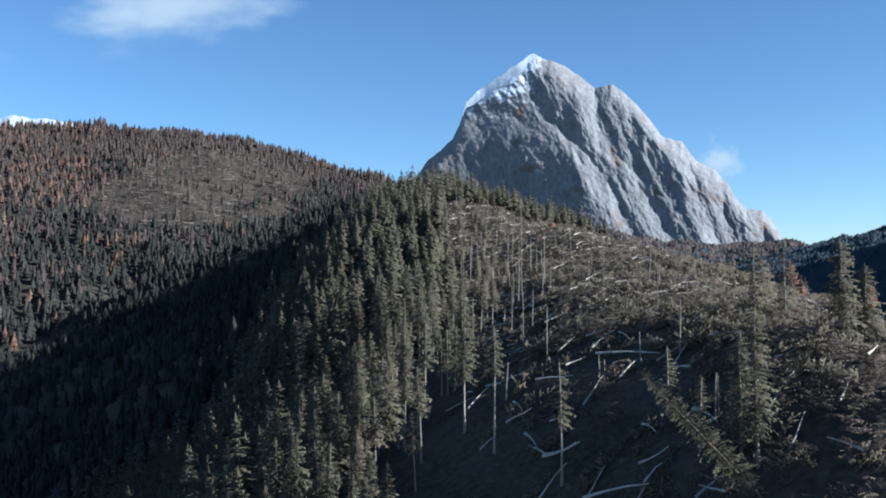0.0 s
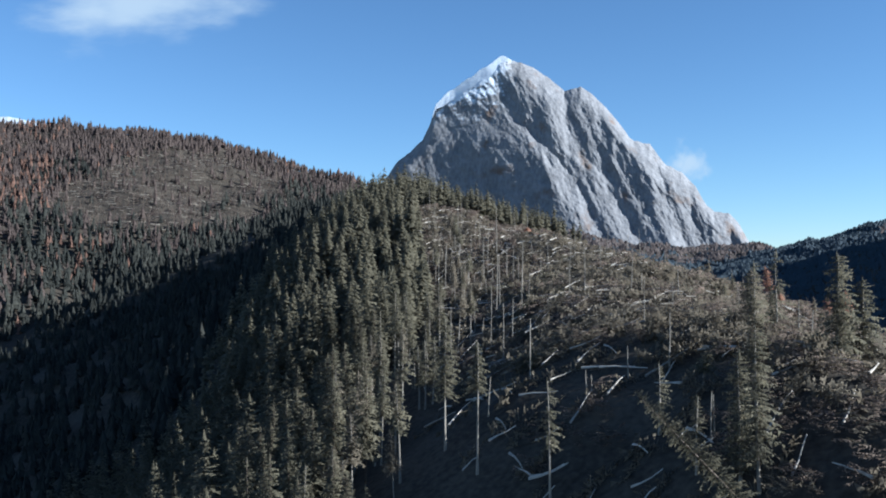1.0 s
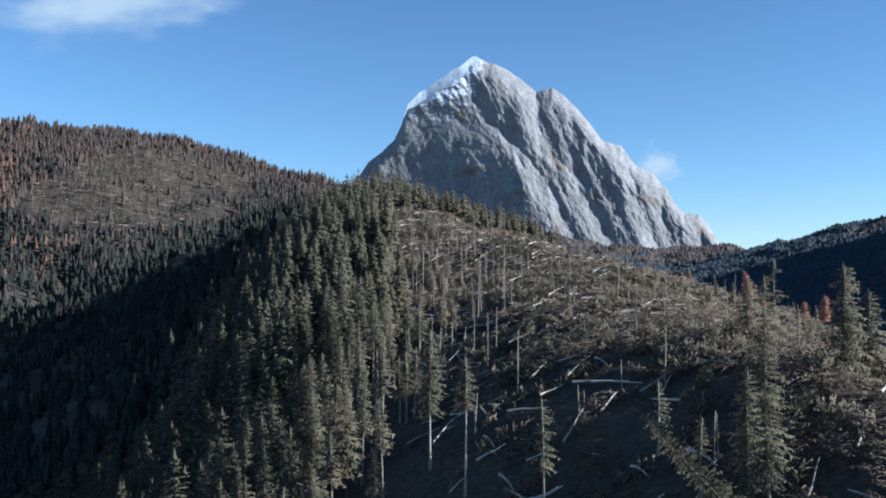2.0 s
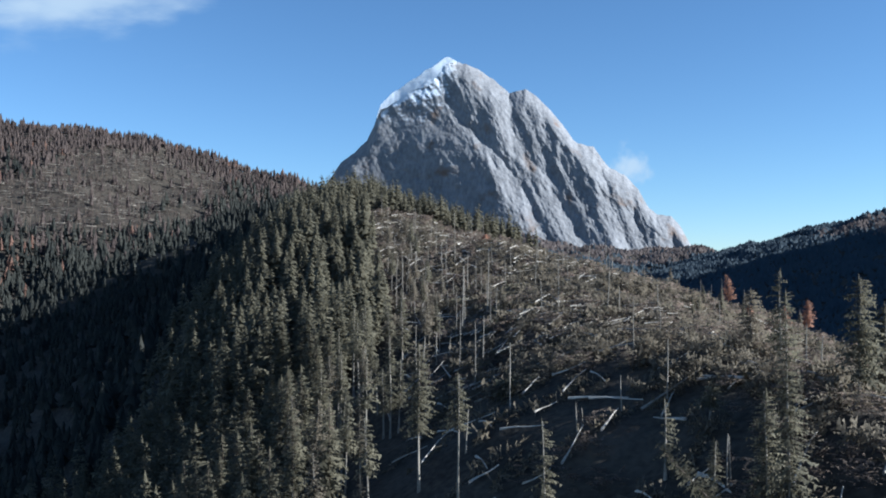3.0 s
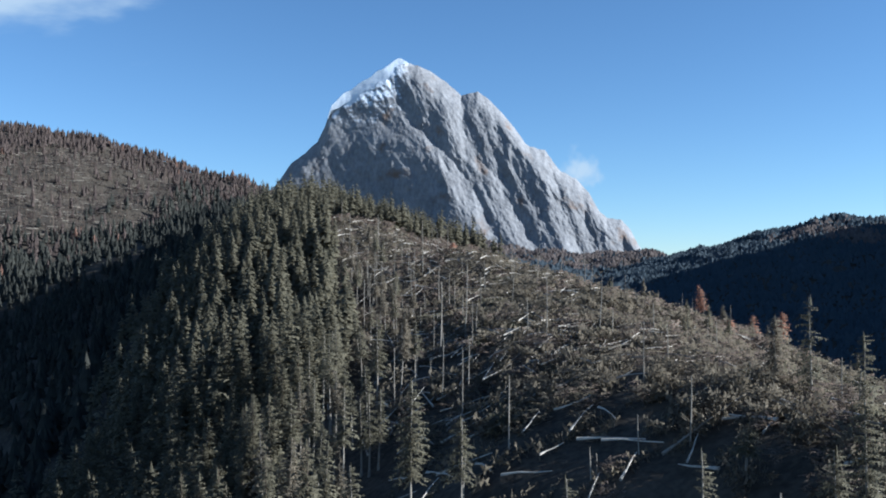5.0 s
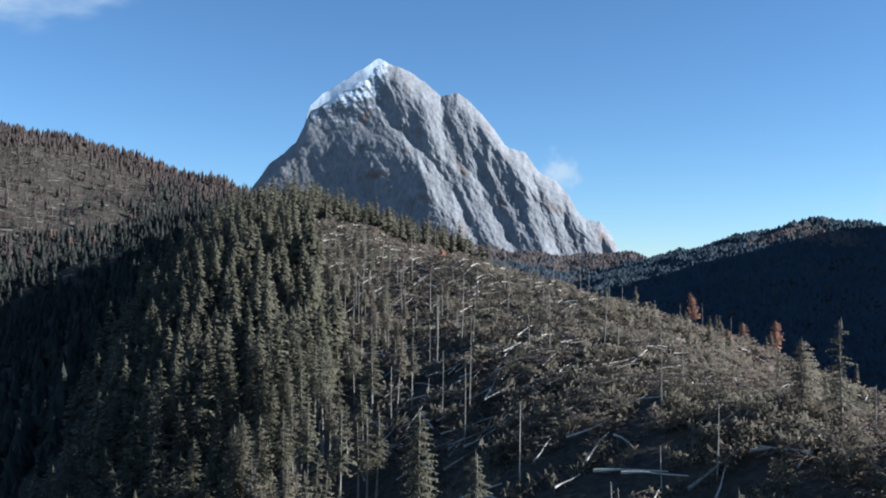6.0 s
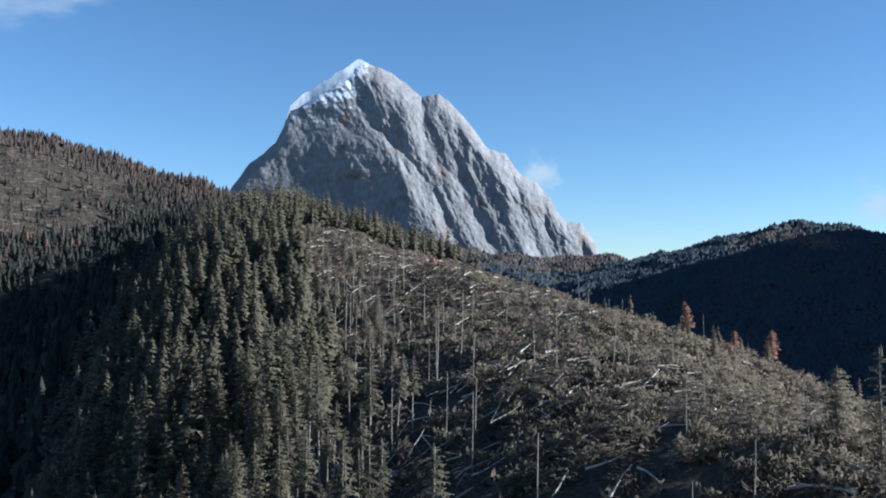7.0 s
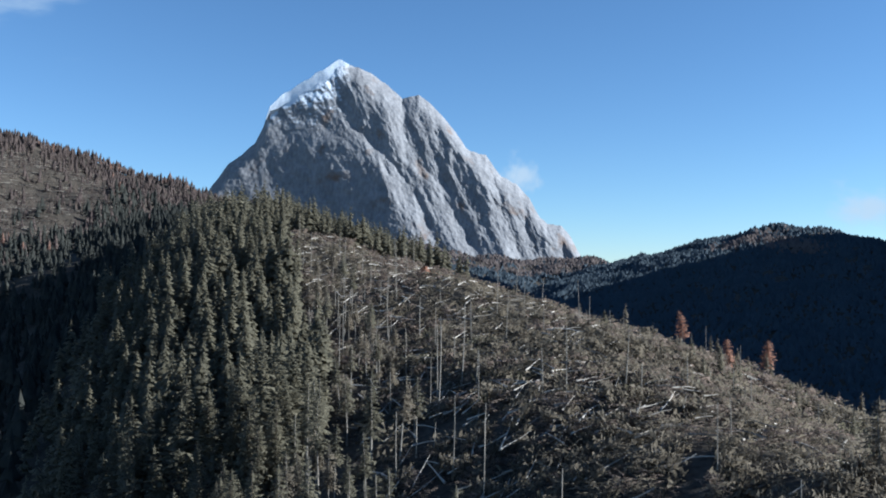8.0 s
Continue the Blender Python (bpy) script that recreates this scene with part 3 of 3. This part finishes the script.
FULL = [spruce(18 + 1.6 * k, 2.5 + k * 1.2, 2.8 + 0.2 * k, 32, 7, 4, "green spruce with hanging boughs in dense forest") for k in range(4)]
BARE = [spruce(17 + 1.4 * k, 8.5 + k * 1.1, 2.1, 24, 6, 4, "tall spruce with bare lower trunk at the forest edge", None, M_DRY if k in (0, 2) else M_SPRUCE, M_GREYWOOD, 0.4)
        for k in range(4)]
place_first(FULL + BARE)
for qx, qy in near_xy:
    rim = edge_x(qy) - qx
    kind = PY_RNG.choice(BARE) if rim < 9 or (rim < 18 and PY_RNG.random() < 0.5) else PY_RNG.choice(FULL)
    put(kind, qx, qy, abs(PY_RNG.gauss(0, 0.03)), PY_RNG.uniform(0, 6.28), size=PY_RNG.uniform(0.6, 1.2))

# trees left standing along the crest of the spur
x, y = jittered(-110, 120, 545, 700, 5.0, NP_RNG)
keep = (np.abs(x - spine_x(y) - 25) < 50) & (x > edge_x(y) - 2)
tagged(scatter("crest_woods", light_shapes, on_land(x[keep], y[keep]), M_SPRUCE, NP_RNG, low=0.65, high=1.05), "row of green spruces along the hill crest", "forest", kind="stuff")
# thin young wood down the far flank
x, y = jittered(20, 330, 260, 640, 9.0, NP_RNG)
keep = (x > spine_x(y) + 75) & (NP_RNG.random(len(x)) < 0.3)
tagged(scatter("flank_woods", light_shapes, on_land(x[keep], y[keep]), M_DRY, NP_RNG, low=0.2, high=0.6), "thin brownish conifers on the far flank", "forest", kind="stuff")

# ---------------------------------------------------------------- the blown-down slope


def blown(x, y):
    return (x > edge_x(y) + 1) & (x < spine_x(y) + 115) & (y > 45) & (y < 585)


def brush_shape(boughs, segs, wide):
    v, f = [], []
    for i in range(boughs):
        frond(v, f, (PY_RNG.uniform(-.6, .6), PY_RNG.uniform(-.6, .6), PY_RNG.uniform(0.4, 2.0)), PY_RNG.uniform(0, 6.28), PY_RNG.uniform(0.9, 1.9),
              PY_RNG.uniform(0.1, 0.7), segs, PY_RNG, wide)
    return v, f


fine_brush = [softened(brush_shape(8, 6, 0.23), "ball") for k in range(8)]
coarse_brush = [softened(brush_shape(7, 3, 0.42), "ball") for k in range(8)]
cx_, cy_ = jittered(-70, 200, 45, 590, 4.3, NP_RNG)
keep = blown(cx_, cy_) & (fbm(cx_, cy_, 20, 37, 2) + NP_RNG.normal(0, 0.25, len(cx_)) > np.where((cy_ < 184) & (cx_ < np.minimum(spine_x(cy_) - 9, 44)), 0.5, np.where((cx_ < spine_x(cy_) - 32) & (cy_ < 300), 0.25, -0.5)))
cx_, cy_ = cx_[keep], cy_[keep]
# each heap is a hummock of several tangles, higher in its middle
count = np.where(cy_ < 235, 4, np.where(cy_ < 330, 4, 2))
which = np.repeat(np.arange(len(cx_)), count)
tall = NP_RNG.uniform(0.3, 2.4, len(cx_))[which]
off_x, off_y = NP_RNG.normal(0, 1.15, len(which)), NP_RNG.normal(0, 1.15, len(which))
x, y = cx_[which] + off_x, cy_[which] + off_y
green = (fbm(cx_, cy_, 22, 39, 2) + NP_RNG.normal(0, 0.5, len(cx_)) > 0.0)[which]
front = y < 235
spots = on_land(x, y, 0.3)
spots[:, 2] += tall * np.exp(-(off_x ** 2 + off_y ** 2) / 3.0) + np.where((np.abs(x - spine_x(y) + 13) < 8) & (y < 180), 1.0, 0.0)
for shapes, zone in ((fine_brush, front), (coarse_brush, ~front)):
    tagged(scatter("brushwood", shapes, spots[zone & ~green], M_BRUSH, NP_RNG, 0.25, 0.8, 1.6), "tangled broken branches and dry brush", "brushwood", kind="stuff")
    tagged(scatter("spruce_brushwood", shapes, spots[zone & green], M_DRY, NP_RNG, 0.25, 0.8, 1.65), "tangled spruce boughs with withering needles", "brushwood", kind="stuff")


def fallen(length, radius, wood, needles, label, crown=True):
    tree = new("fallen_tree")
    tagged(tree, label, "fallen tree", "storm-felled trees")
    part("trunk", trunk_shape(length, 0.22, 0.07, PY_RNG, 0.22, 7, 6, True), wood, tree)
    if crown:
        part("crown", softened(crown_shape(length, length * 0.34, radius, 26, 6, 3, PY_RNG, None, 0.4, 0.34)), needles, tree)
    for i in range(4):
        v, f = [], []
        frond(v, f, (0, 0, length * PY_RNG.uniform(0.15, 0.6)), PY_RNG.uniform(0, 6.28), PY_RNG.uniform(0.5, 1.5), 0.2, 3, PY_RNG, 0.15)
        part("broken_branch", (v, f), M_GREYWOOD, tree)
    return tree


LOGS = [fallen(14 + 1.5 * k, 2.2, (M_PALE, M_GREYWOOD, M_BARK, M_GREYWOOD)[k], (M_DRY, M_SPRUCE, M_DRY, M_DRY)[k], "storm-felled spruce with withering boughs on the slope") for k in range(4)]
POLES_DOWN = [fallen(9 + 2 * k, 1.5, (M_PALE, M_PALE, M_GREYWOOD)[k], M_DRY, "pale stripped log lying on the slope", False) for k in range(3)]


def lay(kind, px_, py_, az, length, lift=0.5, first=False):
    dx, dy = math.cos(az), math.sin(az)
    z0, z1 = float(land(px_, py_)), float(land(px_ + dx * length, py_ + dy * length))
    way = Vector((dx * length, dy * length, z1 - z0 + PY_RNG.uniform(-0.2, 1.6)))
    m = Matrix.Translation((px_, py_, z0 + lift)) @ way.to_track_quat("Z", "Y").to_matrix().to_4x4() @ Matrix.Rotation(PY_RNG.uniform(0, 6.28), 4, "Z")
    if first:
        kind.matrix_world = m
        return kind
    return copy_thing(kind, m)


for i, k in enumerate(LOGS):
    lay(k, 5 + 9 * i, 240 + 14 * i, 0.5, 16, first=True)
for i, k in enumerate(POLES_DOWN):
    lay(k, 12 + 9 * i, 214 + 10 * i, 0.4, 11, first=True)
x, y = jittered(-60, 165, 100, 580, 7.4, NP_RNG)
keep = blown(x, y)
x, y = x[keep], y[keep]
near_log = y < 360
order = NP_RNG.permutation(np.flatnonzero(near_log))
for n_, i in enumerate(order[:285]):
    az = 0.45 + PY_RNG.gauss(0, 0.6) + (math.pi if PY_RNG.random() < 0.12 else 0)
    hollow = (y[i] < 188 and x[i] < spine_x(y[i]) - 6) or (y[i] < 300 and x[i] < spine_x(y[i]) - 34)
    if hollow and PY_RNG.random() < 0.85:
        continue
    if PY_RNG.random() < (0.02 if hollow else 0.16):
        lay(PY_RNG.choice(POLES_DOWN), x[i], y[i], az, 11, PY_RNG.uniform(0.9, 2.0))
    else:
        lay(PY_RNG.choice(LOGS), x[i], y[i], az, 17, PY_RNG.uniform(0.6, 1.6))
# the rest of the windfall, farther up the slope


def lying_shape(kind, az):
    """A felled tree laid flat, as plain geometry: its trunk or its boughs."""
    v, f, *soft = kind
    t = np.array(Matrix.Rotation(az, 3, "Z") @ Matrix.Rotation(math.pi / 2, 3, "Y"))
    return (np.asarray(v) @ t.T, f, *[q @ t.T for q in soft])


lying_crowns = [lying_shape(softened(crown_shape(13, 3.5, 2.1, 10, 5, 2, PY_RNG, None, 0.45, 0.5)), 0.45 + PY_RNG.gauss(0, 0.6)) for k in range(10)]
lying_trunks = []
for k in range(8):
    tv, tf = trunk_shape(4 + k * 0.9, 0.19, 0.09, PY_RNG, 0.5, 5, 3)
    lying_trunks.append(lying_shape((tv, [q for q in tf if len(q) == 4]), 0.45 + PY_RNG.gauss(0, 0.6)))


def strewn(name, shapes, places, material, rng, label, lift=0.5):
    """Like scatter, but each piece keeps its heading and follows the slope."""
    vs, fs, ns, off = [], [], [], 0
    for px_, py_, pz_ in places:
        v, f, *soft = shapes[rng.integers(0, len(shapes))]
        ns.extend(soft)
        vs.append(np.asarray(v) * rng.uniform(0.7, 1.15) + np.array([px_, py_, lift * rng.uniform(0.6, 1.4)]))
        fs.append(np.asarray(f) + off)
        off += len(v)
    vs = np.concatenate(vs)
    vs[:, 2] += land(vs[:, 0], vs[:, 1])
    return tagged(mesh_object(name, vs, np.concatenate(fs), material, normals=np.concatenate(ns) if ns else None), label, "windfall", kind="stuff")


rest = np.concatenate([order[285:], np.flatnonzero(~near_log)])
xy = on_land(x[rest], y[rest])
strewn("windfall_boughs", lying_crowns, xy, M_DRY, NP_RNG, "withering crowns of felled spruces")
x, y = jittered(-25, 110, 120, 345, 5.0, NP_RNG)
keep = blown(x, y) & (x < spine_x(y) + 50) & ((x > spine_x(y) - 20) | (y > 178)) & (fbm(x, y, 24, 49, 2) + NP_RNG.normal(0, 0.3, len(x)) > np.where(x < spine_x(y) - 12, 0.08, 0.0))
feathery = [lying_shape(softened(crown_shape(7, 0.8, 1.9, 12, 6, 3, PY_RNG, None, 0.45, 0.42)), PY_RNG.uniform(0, 6.28)) for k in range(12)]
strewn("fallen_crowns", feathery, on_land(x[keep], y[keep]), M_DRY, NP_RNG, "heaped crowns of storm-felled spruces", 2.0)
strewn("windfall_trunks", lying_trunks, xy + (2, -2, 0), M_PALE, NP_RNG, "pale trunks of felled spruces", 1.7)
long_trunks = []
for k in range(10):
    tv, tf = trunk_shape(4.5 + k * 0.7, 0.16, 0.07, PY_RNG, 0.3, 6, 3)
    long_trunks.append(lying_shape((tv, [q for q in tf if len(q) == 4]), 0.55 + PY_RNG.gauss(0, 0.5)))
x, y = jittered(-30, 95, 185, 400, 7.0, NP_RNG)
keep = blown(x, y) & (x < spine_x(y) + 40) & (fbm(x, y, 40, 47, 2) + NP_RNG.normal(0, 0.3, len(x)) > 0.15)
x2, y2 = jittered(-12, 46, 200, 330, 5.0, NP_RNG)
keep2 = blown(x2, y2) & (x2 < spine_x(y2) + 8) & (NP_RNG.random(len(x2)) < 0.5)
strewn("stripped_logs", long_trunks, on_land(x2[keep2], y2[keep2]), M_PALE, NP_RNG, "pale stripped logs strewn down the slope", 2.2)
strewn("stripped_trunks", long_trunks, on_land(x[keep], y[keep]), M_GREYWOOD, NP_RNG, "stripped trunks lying over the brushwood", 2.3)

# trunks still upright


def snag(h, label, stubs=14):
    tree = new("tree_snag")
    tagged(tree, label, "dead tree", "standing snags")
    part("trunk", trunk_shape(h, 0.16, 0.07, PY_RNG, 0.15, 7, 5, True), M_GREYWOOD, tree)
    for i in range(stubs):
        v, f = [], []
        frond(v, f, (0, 0, h * PY_RNG.uniform(0.35, 0.98)), PY_RNG.uniform(0, 6.28), PY_RNG.uniform(0.3, 1.0), 0.0, 2, PY_RNG, 0.2)
        part("broken_branch", (v, f), M_BARK, tree)
    return tree


SNAGS = [snag(8 + 3 * k, "bare broken spruce trunk standing among windfall", 5 + 2 * k) for k in range(4)]
for i, k in enumerate(SNAGS):
    qx, qy = -4 + 11 * i, 300 + 17 * i
    k.location = (qx, qy, float(land(qx, qy)) - 0.4)
x, y = jittered(-60, 160, 150, 570, 15.0, NP_RNG)
keep = blown(x, y) & (x < spine_x(y) + 45) & (NP_RNG.random(len(x)) < 0.2)
for qx, qy in zip(x[keep], y[keep]):
    put(PY_RNG.choice(SNAGS), qx, qy, abs(PY_RNG.gauss(0, 0.05)), PY_RNG.uniform(0, 6.28), size=PY_RNG.uniform(0.7, 1.1))

# ---------------------------------------------------------------- trees that stand apart


def lone_spruce(h, base, radius, lean, label, needles=M_SPRUCE, whorls=30, per=6, bark=M_GREYWOOD, ragged=0.45, name="spruce_tree"):
    tree = new(name)
    tagged(tree, label, "tree", "trees left standing in the windfall")
    part("trunk", trunk_shape(h * 0.99, 0.26, 0.05, PY_RNG, 0.25, 8, 8), bark, tree)
    part("crown", softened(crown_shape(h, base, radius, int(whorls * 1.25), per + 1, 8, PY_RNG, lean, ragged, 0.30, 0.45)), needles, tree)
    return tree


def stand(tree, px_, py_, lean=0.0, lean_az=0.0):
    z = float(land(px_, py_)) - 0.4
    tree.matrix_world = Matrix.Translation((px_, py_, z)) @ Matrix.Rotation(lean, 4, Vector((-math.sin(lean_az), math.cos(lean_az), 0)))
    return tree


stand(lone_spruce(32, 5, 2.4, None, "tall storm-thinned spruce with long ragged boughs", whorls=46, per=7), 42, 105.5, 0.02, 2.0)
stand(lone_spruce(19, 2, 2.6, None, "bushy spruce beside a taller one", whorls=34, per=7), 40.5, 110)
stand(lone_spruce(18.5, 3.5, 3.3, (0.4, -0.6), "dark green spruce standing above the windfall", whorls=34, per=7), 61, 132)
stand(lone_spruce(15, 1.5, 3.0, None, "smaller spruce next to the windfall", whorls=28, per=7), 66, 135)
stand(lone_spruce(12.8, 1.5, 2.8, None, "pale green spruce on the brow of the slope", M_DRY, whorls=22, per=7), 54.8, 165)
stand(lone_spruce(17.3, 2, 2.5, (2.6, -0.3), "half-bare spruce on the brow of the slope", whorls=26, per=7), 58.2, 158.8)
for qx, qy, h in ((61.0, 154.0, 8.5), (62.6, 151.5, 7.0)):
    stand(snag(h, "thin bare trunk on the brow of the slope", 9), qx, qy, 0.02, qx)
stand(lone_spruce(21, 10.5, 1.9, (0.0, -0.35), "snapped spruce trunk with boughs on one side", whorls=18, per=6), 14, 124.5, 0.02, 3.0)
stand(lone_spruce(26, 11, 2.7, None, "tall spruce with a long bare trunk", whorls=26, per=6), -5.5, 155.3)
stand(lone_spruce(24, 15.5, 2.1, None, "thin spruce with a long bare trunk", whorls=16, per=6), 1.5, 141)
for qx, qy, h in ((-14.3, 199.9, 17), (-12.5, 200.5, 16.6), (-16, 202, 16)):
    stand(lone_spruce(h, 6.5, 1.8, None, "slim spruce in a small clump", whorls=22, per=6), qx, qy, 0.02, qx)
stand(lone_spruce(12, 2.5, 1.9, (0.0, -0.3), "broken spruce with boughs on one side", whorls=18), 32, 130.4)
stand(lone_spruce(11.8, 3.5, 1.3, None, "small thin spruce on the shaded slope", whorls=22, per=5), 35.5, 116)
stand(lone_spruce(6.5, 3.2, 2.1, None, "broken spruce top hung with boughs", whorls=12, per=7), 40.5, 138.6, 0.15, 0.3)
stand(lone_spruce(24, 3, 2.0, None, "leaning spruce with drooping boughs", whorls=44, per=7, bark=M_BARK), 41, 98, 0.75, math.pi)
stand(lone_spruce(20.5, 7, 2.2, None, "ragged spruce with a bare lower trunk", whorls=26, per=6), -14.5, 238)
for qx, qy, h in ((4.5, 203, 16), (36.8, 152, 11), (26, 234, 16.3), (41, 230, 7.5), (38.6, 121.3, 8), (39.2, 121.8, 7), (21.4, 150.4, 5), (22.3, 151, 3.6)):
    stand(snag(h, "bare broken spruce trunk standing among windfall", 7), qx, qy, 0.015, qx)

# a few trees of the forest edge left among the windfall
for i in range(26):
    qy = PY_RNG.uniform(215, 440)
    qx = float(edge_x(qy)) + PY_RNG.uniform(1, 20)
    put(PY_RNG.choice(BARE), qx, qy, abs(PY_RNG.gauss(0, 0.06)), PY_RNG.uniform(0, 6.28), size=PY_RNG.uniform(0.6, 0.95))
for i in range(36):
    qy = PY_RNG.uniform(230, 470)
    qx = float(edge_x(qy)) + PY_RNG.uniform(-3, 34)
    put(PY_RNG.choice(SNAGS), qx, qy, abs(PY_RNG.gauss(0, 0.04)), PY_RNG.uniform(0, 6.28), size=PY_RNG.uniform(0.8, 1.25))

# young spruces and snapped trunks behind the brow of the slope
for i in range(30):
    qy = PY_RNG.uniform(235, 360)
    qx = float(spine_x(qy)) + PY_RNG.uniform(24, 62)
    if i % 2:
        put(PY_RNG.choice(SNAGS), qx, qy, abs(PY_RNG.gauss(0, 0.04)), PY_RNG.uniform(0, 6.28), size=PY_RNG.uniform(0.5, 0.85))
    else:
        put(PY_RNG.choice(FULL), qx, qy, abs(PY_RNG.gauss(0, 0.04)), PY_RNG.uniform(0, 6.28), size=PY_RNG.uniform(0.25, 0.5))

# ---------------------------------------------------------------- larches in autumn colour


def larch(h, base, radius, label, lean=None):
    tree = new("larch_tree")
    tagged(tree, label, "tree", "autumn larches")
    part("trunk", trunk_shape(h * 0.98, 0.18, 0.04, PY_RNG, 0.3, 7, 6), M_BARK, tree)
    part("crown", softened(crown_shape(h, base, radius, 30, 7, 4, PY_RNG, lean, 0.5, 0.34, 0.45)), M_LARCH, tree)
    return tree


stand(larch(26, 14, 2.5, "slim leaning larch with rust-orange needles"), 133, 455.4, 0.20, 3.1)
stand(larch(22, 10, 3.2, "orange larch on the flank of the hill"), 180.5, 529.5)
stand(larch(19, 7.5, 3.1, "reddish larch on the flank of the hill"), 159, 431.5)
stand(larch(5.5, 0.8, 1.8, "small bright orange larch bush"), 106.9, 345.3)
stand(larch(5.0, 0.6, 2.6, "low orange larch bush on the windfall"), 10, 425)
stand(larch(4.0, 0.6, 2.0, "low orange larch bush on the windfall"), 14, 428)

# ---------------------------------------------------------------- clouds


def cloud_material():
    m = bpy.data.materials.new("glowing_cloud_vapour")
    m.use_nodes = True
    n, l = m.node_tree.nodes, m.node_tree.links
    n.remove(n["Principled BSDF"])
    glow, clear, blend = n.new("ShaderNodeEmission"), n.new("ShaderNodeBsdfTransparent"), n.new("ShaderNodeMixShader")
    # the sunlit white of the clouds is put in as their own glow
    glow.inputs["Color"].default_value, glow.inputs["Strength"].default_value = (0.90, 0.96, 1.0, 1), 0.31
    l.new(clear.outputs[0], blend.inputs[1])
    l.new(glow.outputs[0], blend.inputs[2])
    l.new(blend.outputs[0], n["Material Output"].inputs["Surface"])
    co = n.new("ShaderNodeTexCoord")
    puff = n.new("ShaderNodeTexNoise")
    puff.inputs["Scale"].default_value, puff.inputs["Detail"].default_value, puff.inputs["Roughness"].default_value = 1.7, 5, 0.5
    l.new(co.outputs["Object"], puff.inputs["Vector"])
    ball = n.new("ShaderNodeTexGradient")
    ball.gradient_type = "SPHERICAL"
    l.new(co.outputs["Object"], ball.inputs["Vector"])
    edge = n.new("ShaderNodeMath")
    edge.operation = "MULTIPLY_ADD"
    edge.inputs[1].default_value, edge.inputs[2].default_value = 1.3, -0.62
    l.new(puff.outputs[0], edge.inputs[0])
    both = n.new("ShaderNodeMath")
    l.new(edge.outputs[0], both.inputs[0])
    l.new(ball.outputs["Fac"], both.inputs[1])
    span = n.new("ShaderNodeMapRange")
    span.interpolation_type = "SMOOTHSTEP"
    span.inputs[1].default_value, span.inputs[2].default_value, span.inputs[4].default_value = 0.16, 0.85, 0.85
    l.new(both.outputs[0], span.inputs[0])
    l.new(span.outputs[0], blend.inputs[0])
    return m


M_CLOUD = cloud_material()


def cloud(px_, py_, pz_, wide, high, turn, label):
    n = 25
    u = np.linspace(-1.2, 1.2, n)
    U, V = np.meshgrid(u, u, indexing="ij")
    bulge = -0.35 * np.cos(U * 1.3) * np.cos(V * 1.3)
    ob = mesh_object("cloud", np.stack([U, bulge, V], -1).reshape(-1, 3), grid_faces(n, n), M_CLOUD, smooth=True)
    ob.matrix_world = Matrix.Translation((px_, py_, pz_)) @ Matrix.Rotation(turn, 4, "Y") @ Matrix.Diagonal((wide, 60, high, 1))
    ob.visible_shadow = False
    return tagged(ob, label, "cloud", kind="structure")


cloud(-1800, 4000, 1335, 680, 240, 0.03, "thin white fair-weather cloud")
cloud(690, 4150, 625, 120, 130, 0.4, "wisp of cloud behind the peak")
cloud(2235, 4050, 495, 260, 150, 0.1, "small white cloud over the ridge")
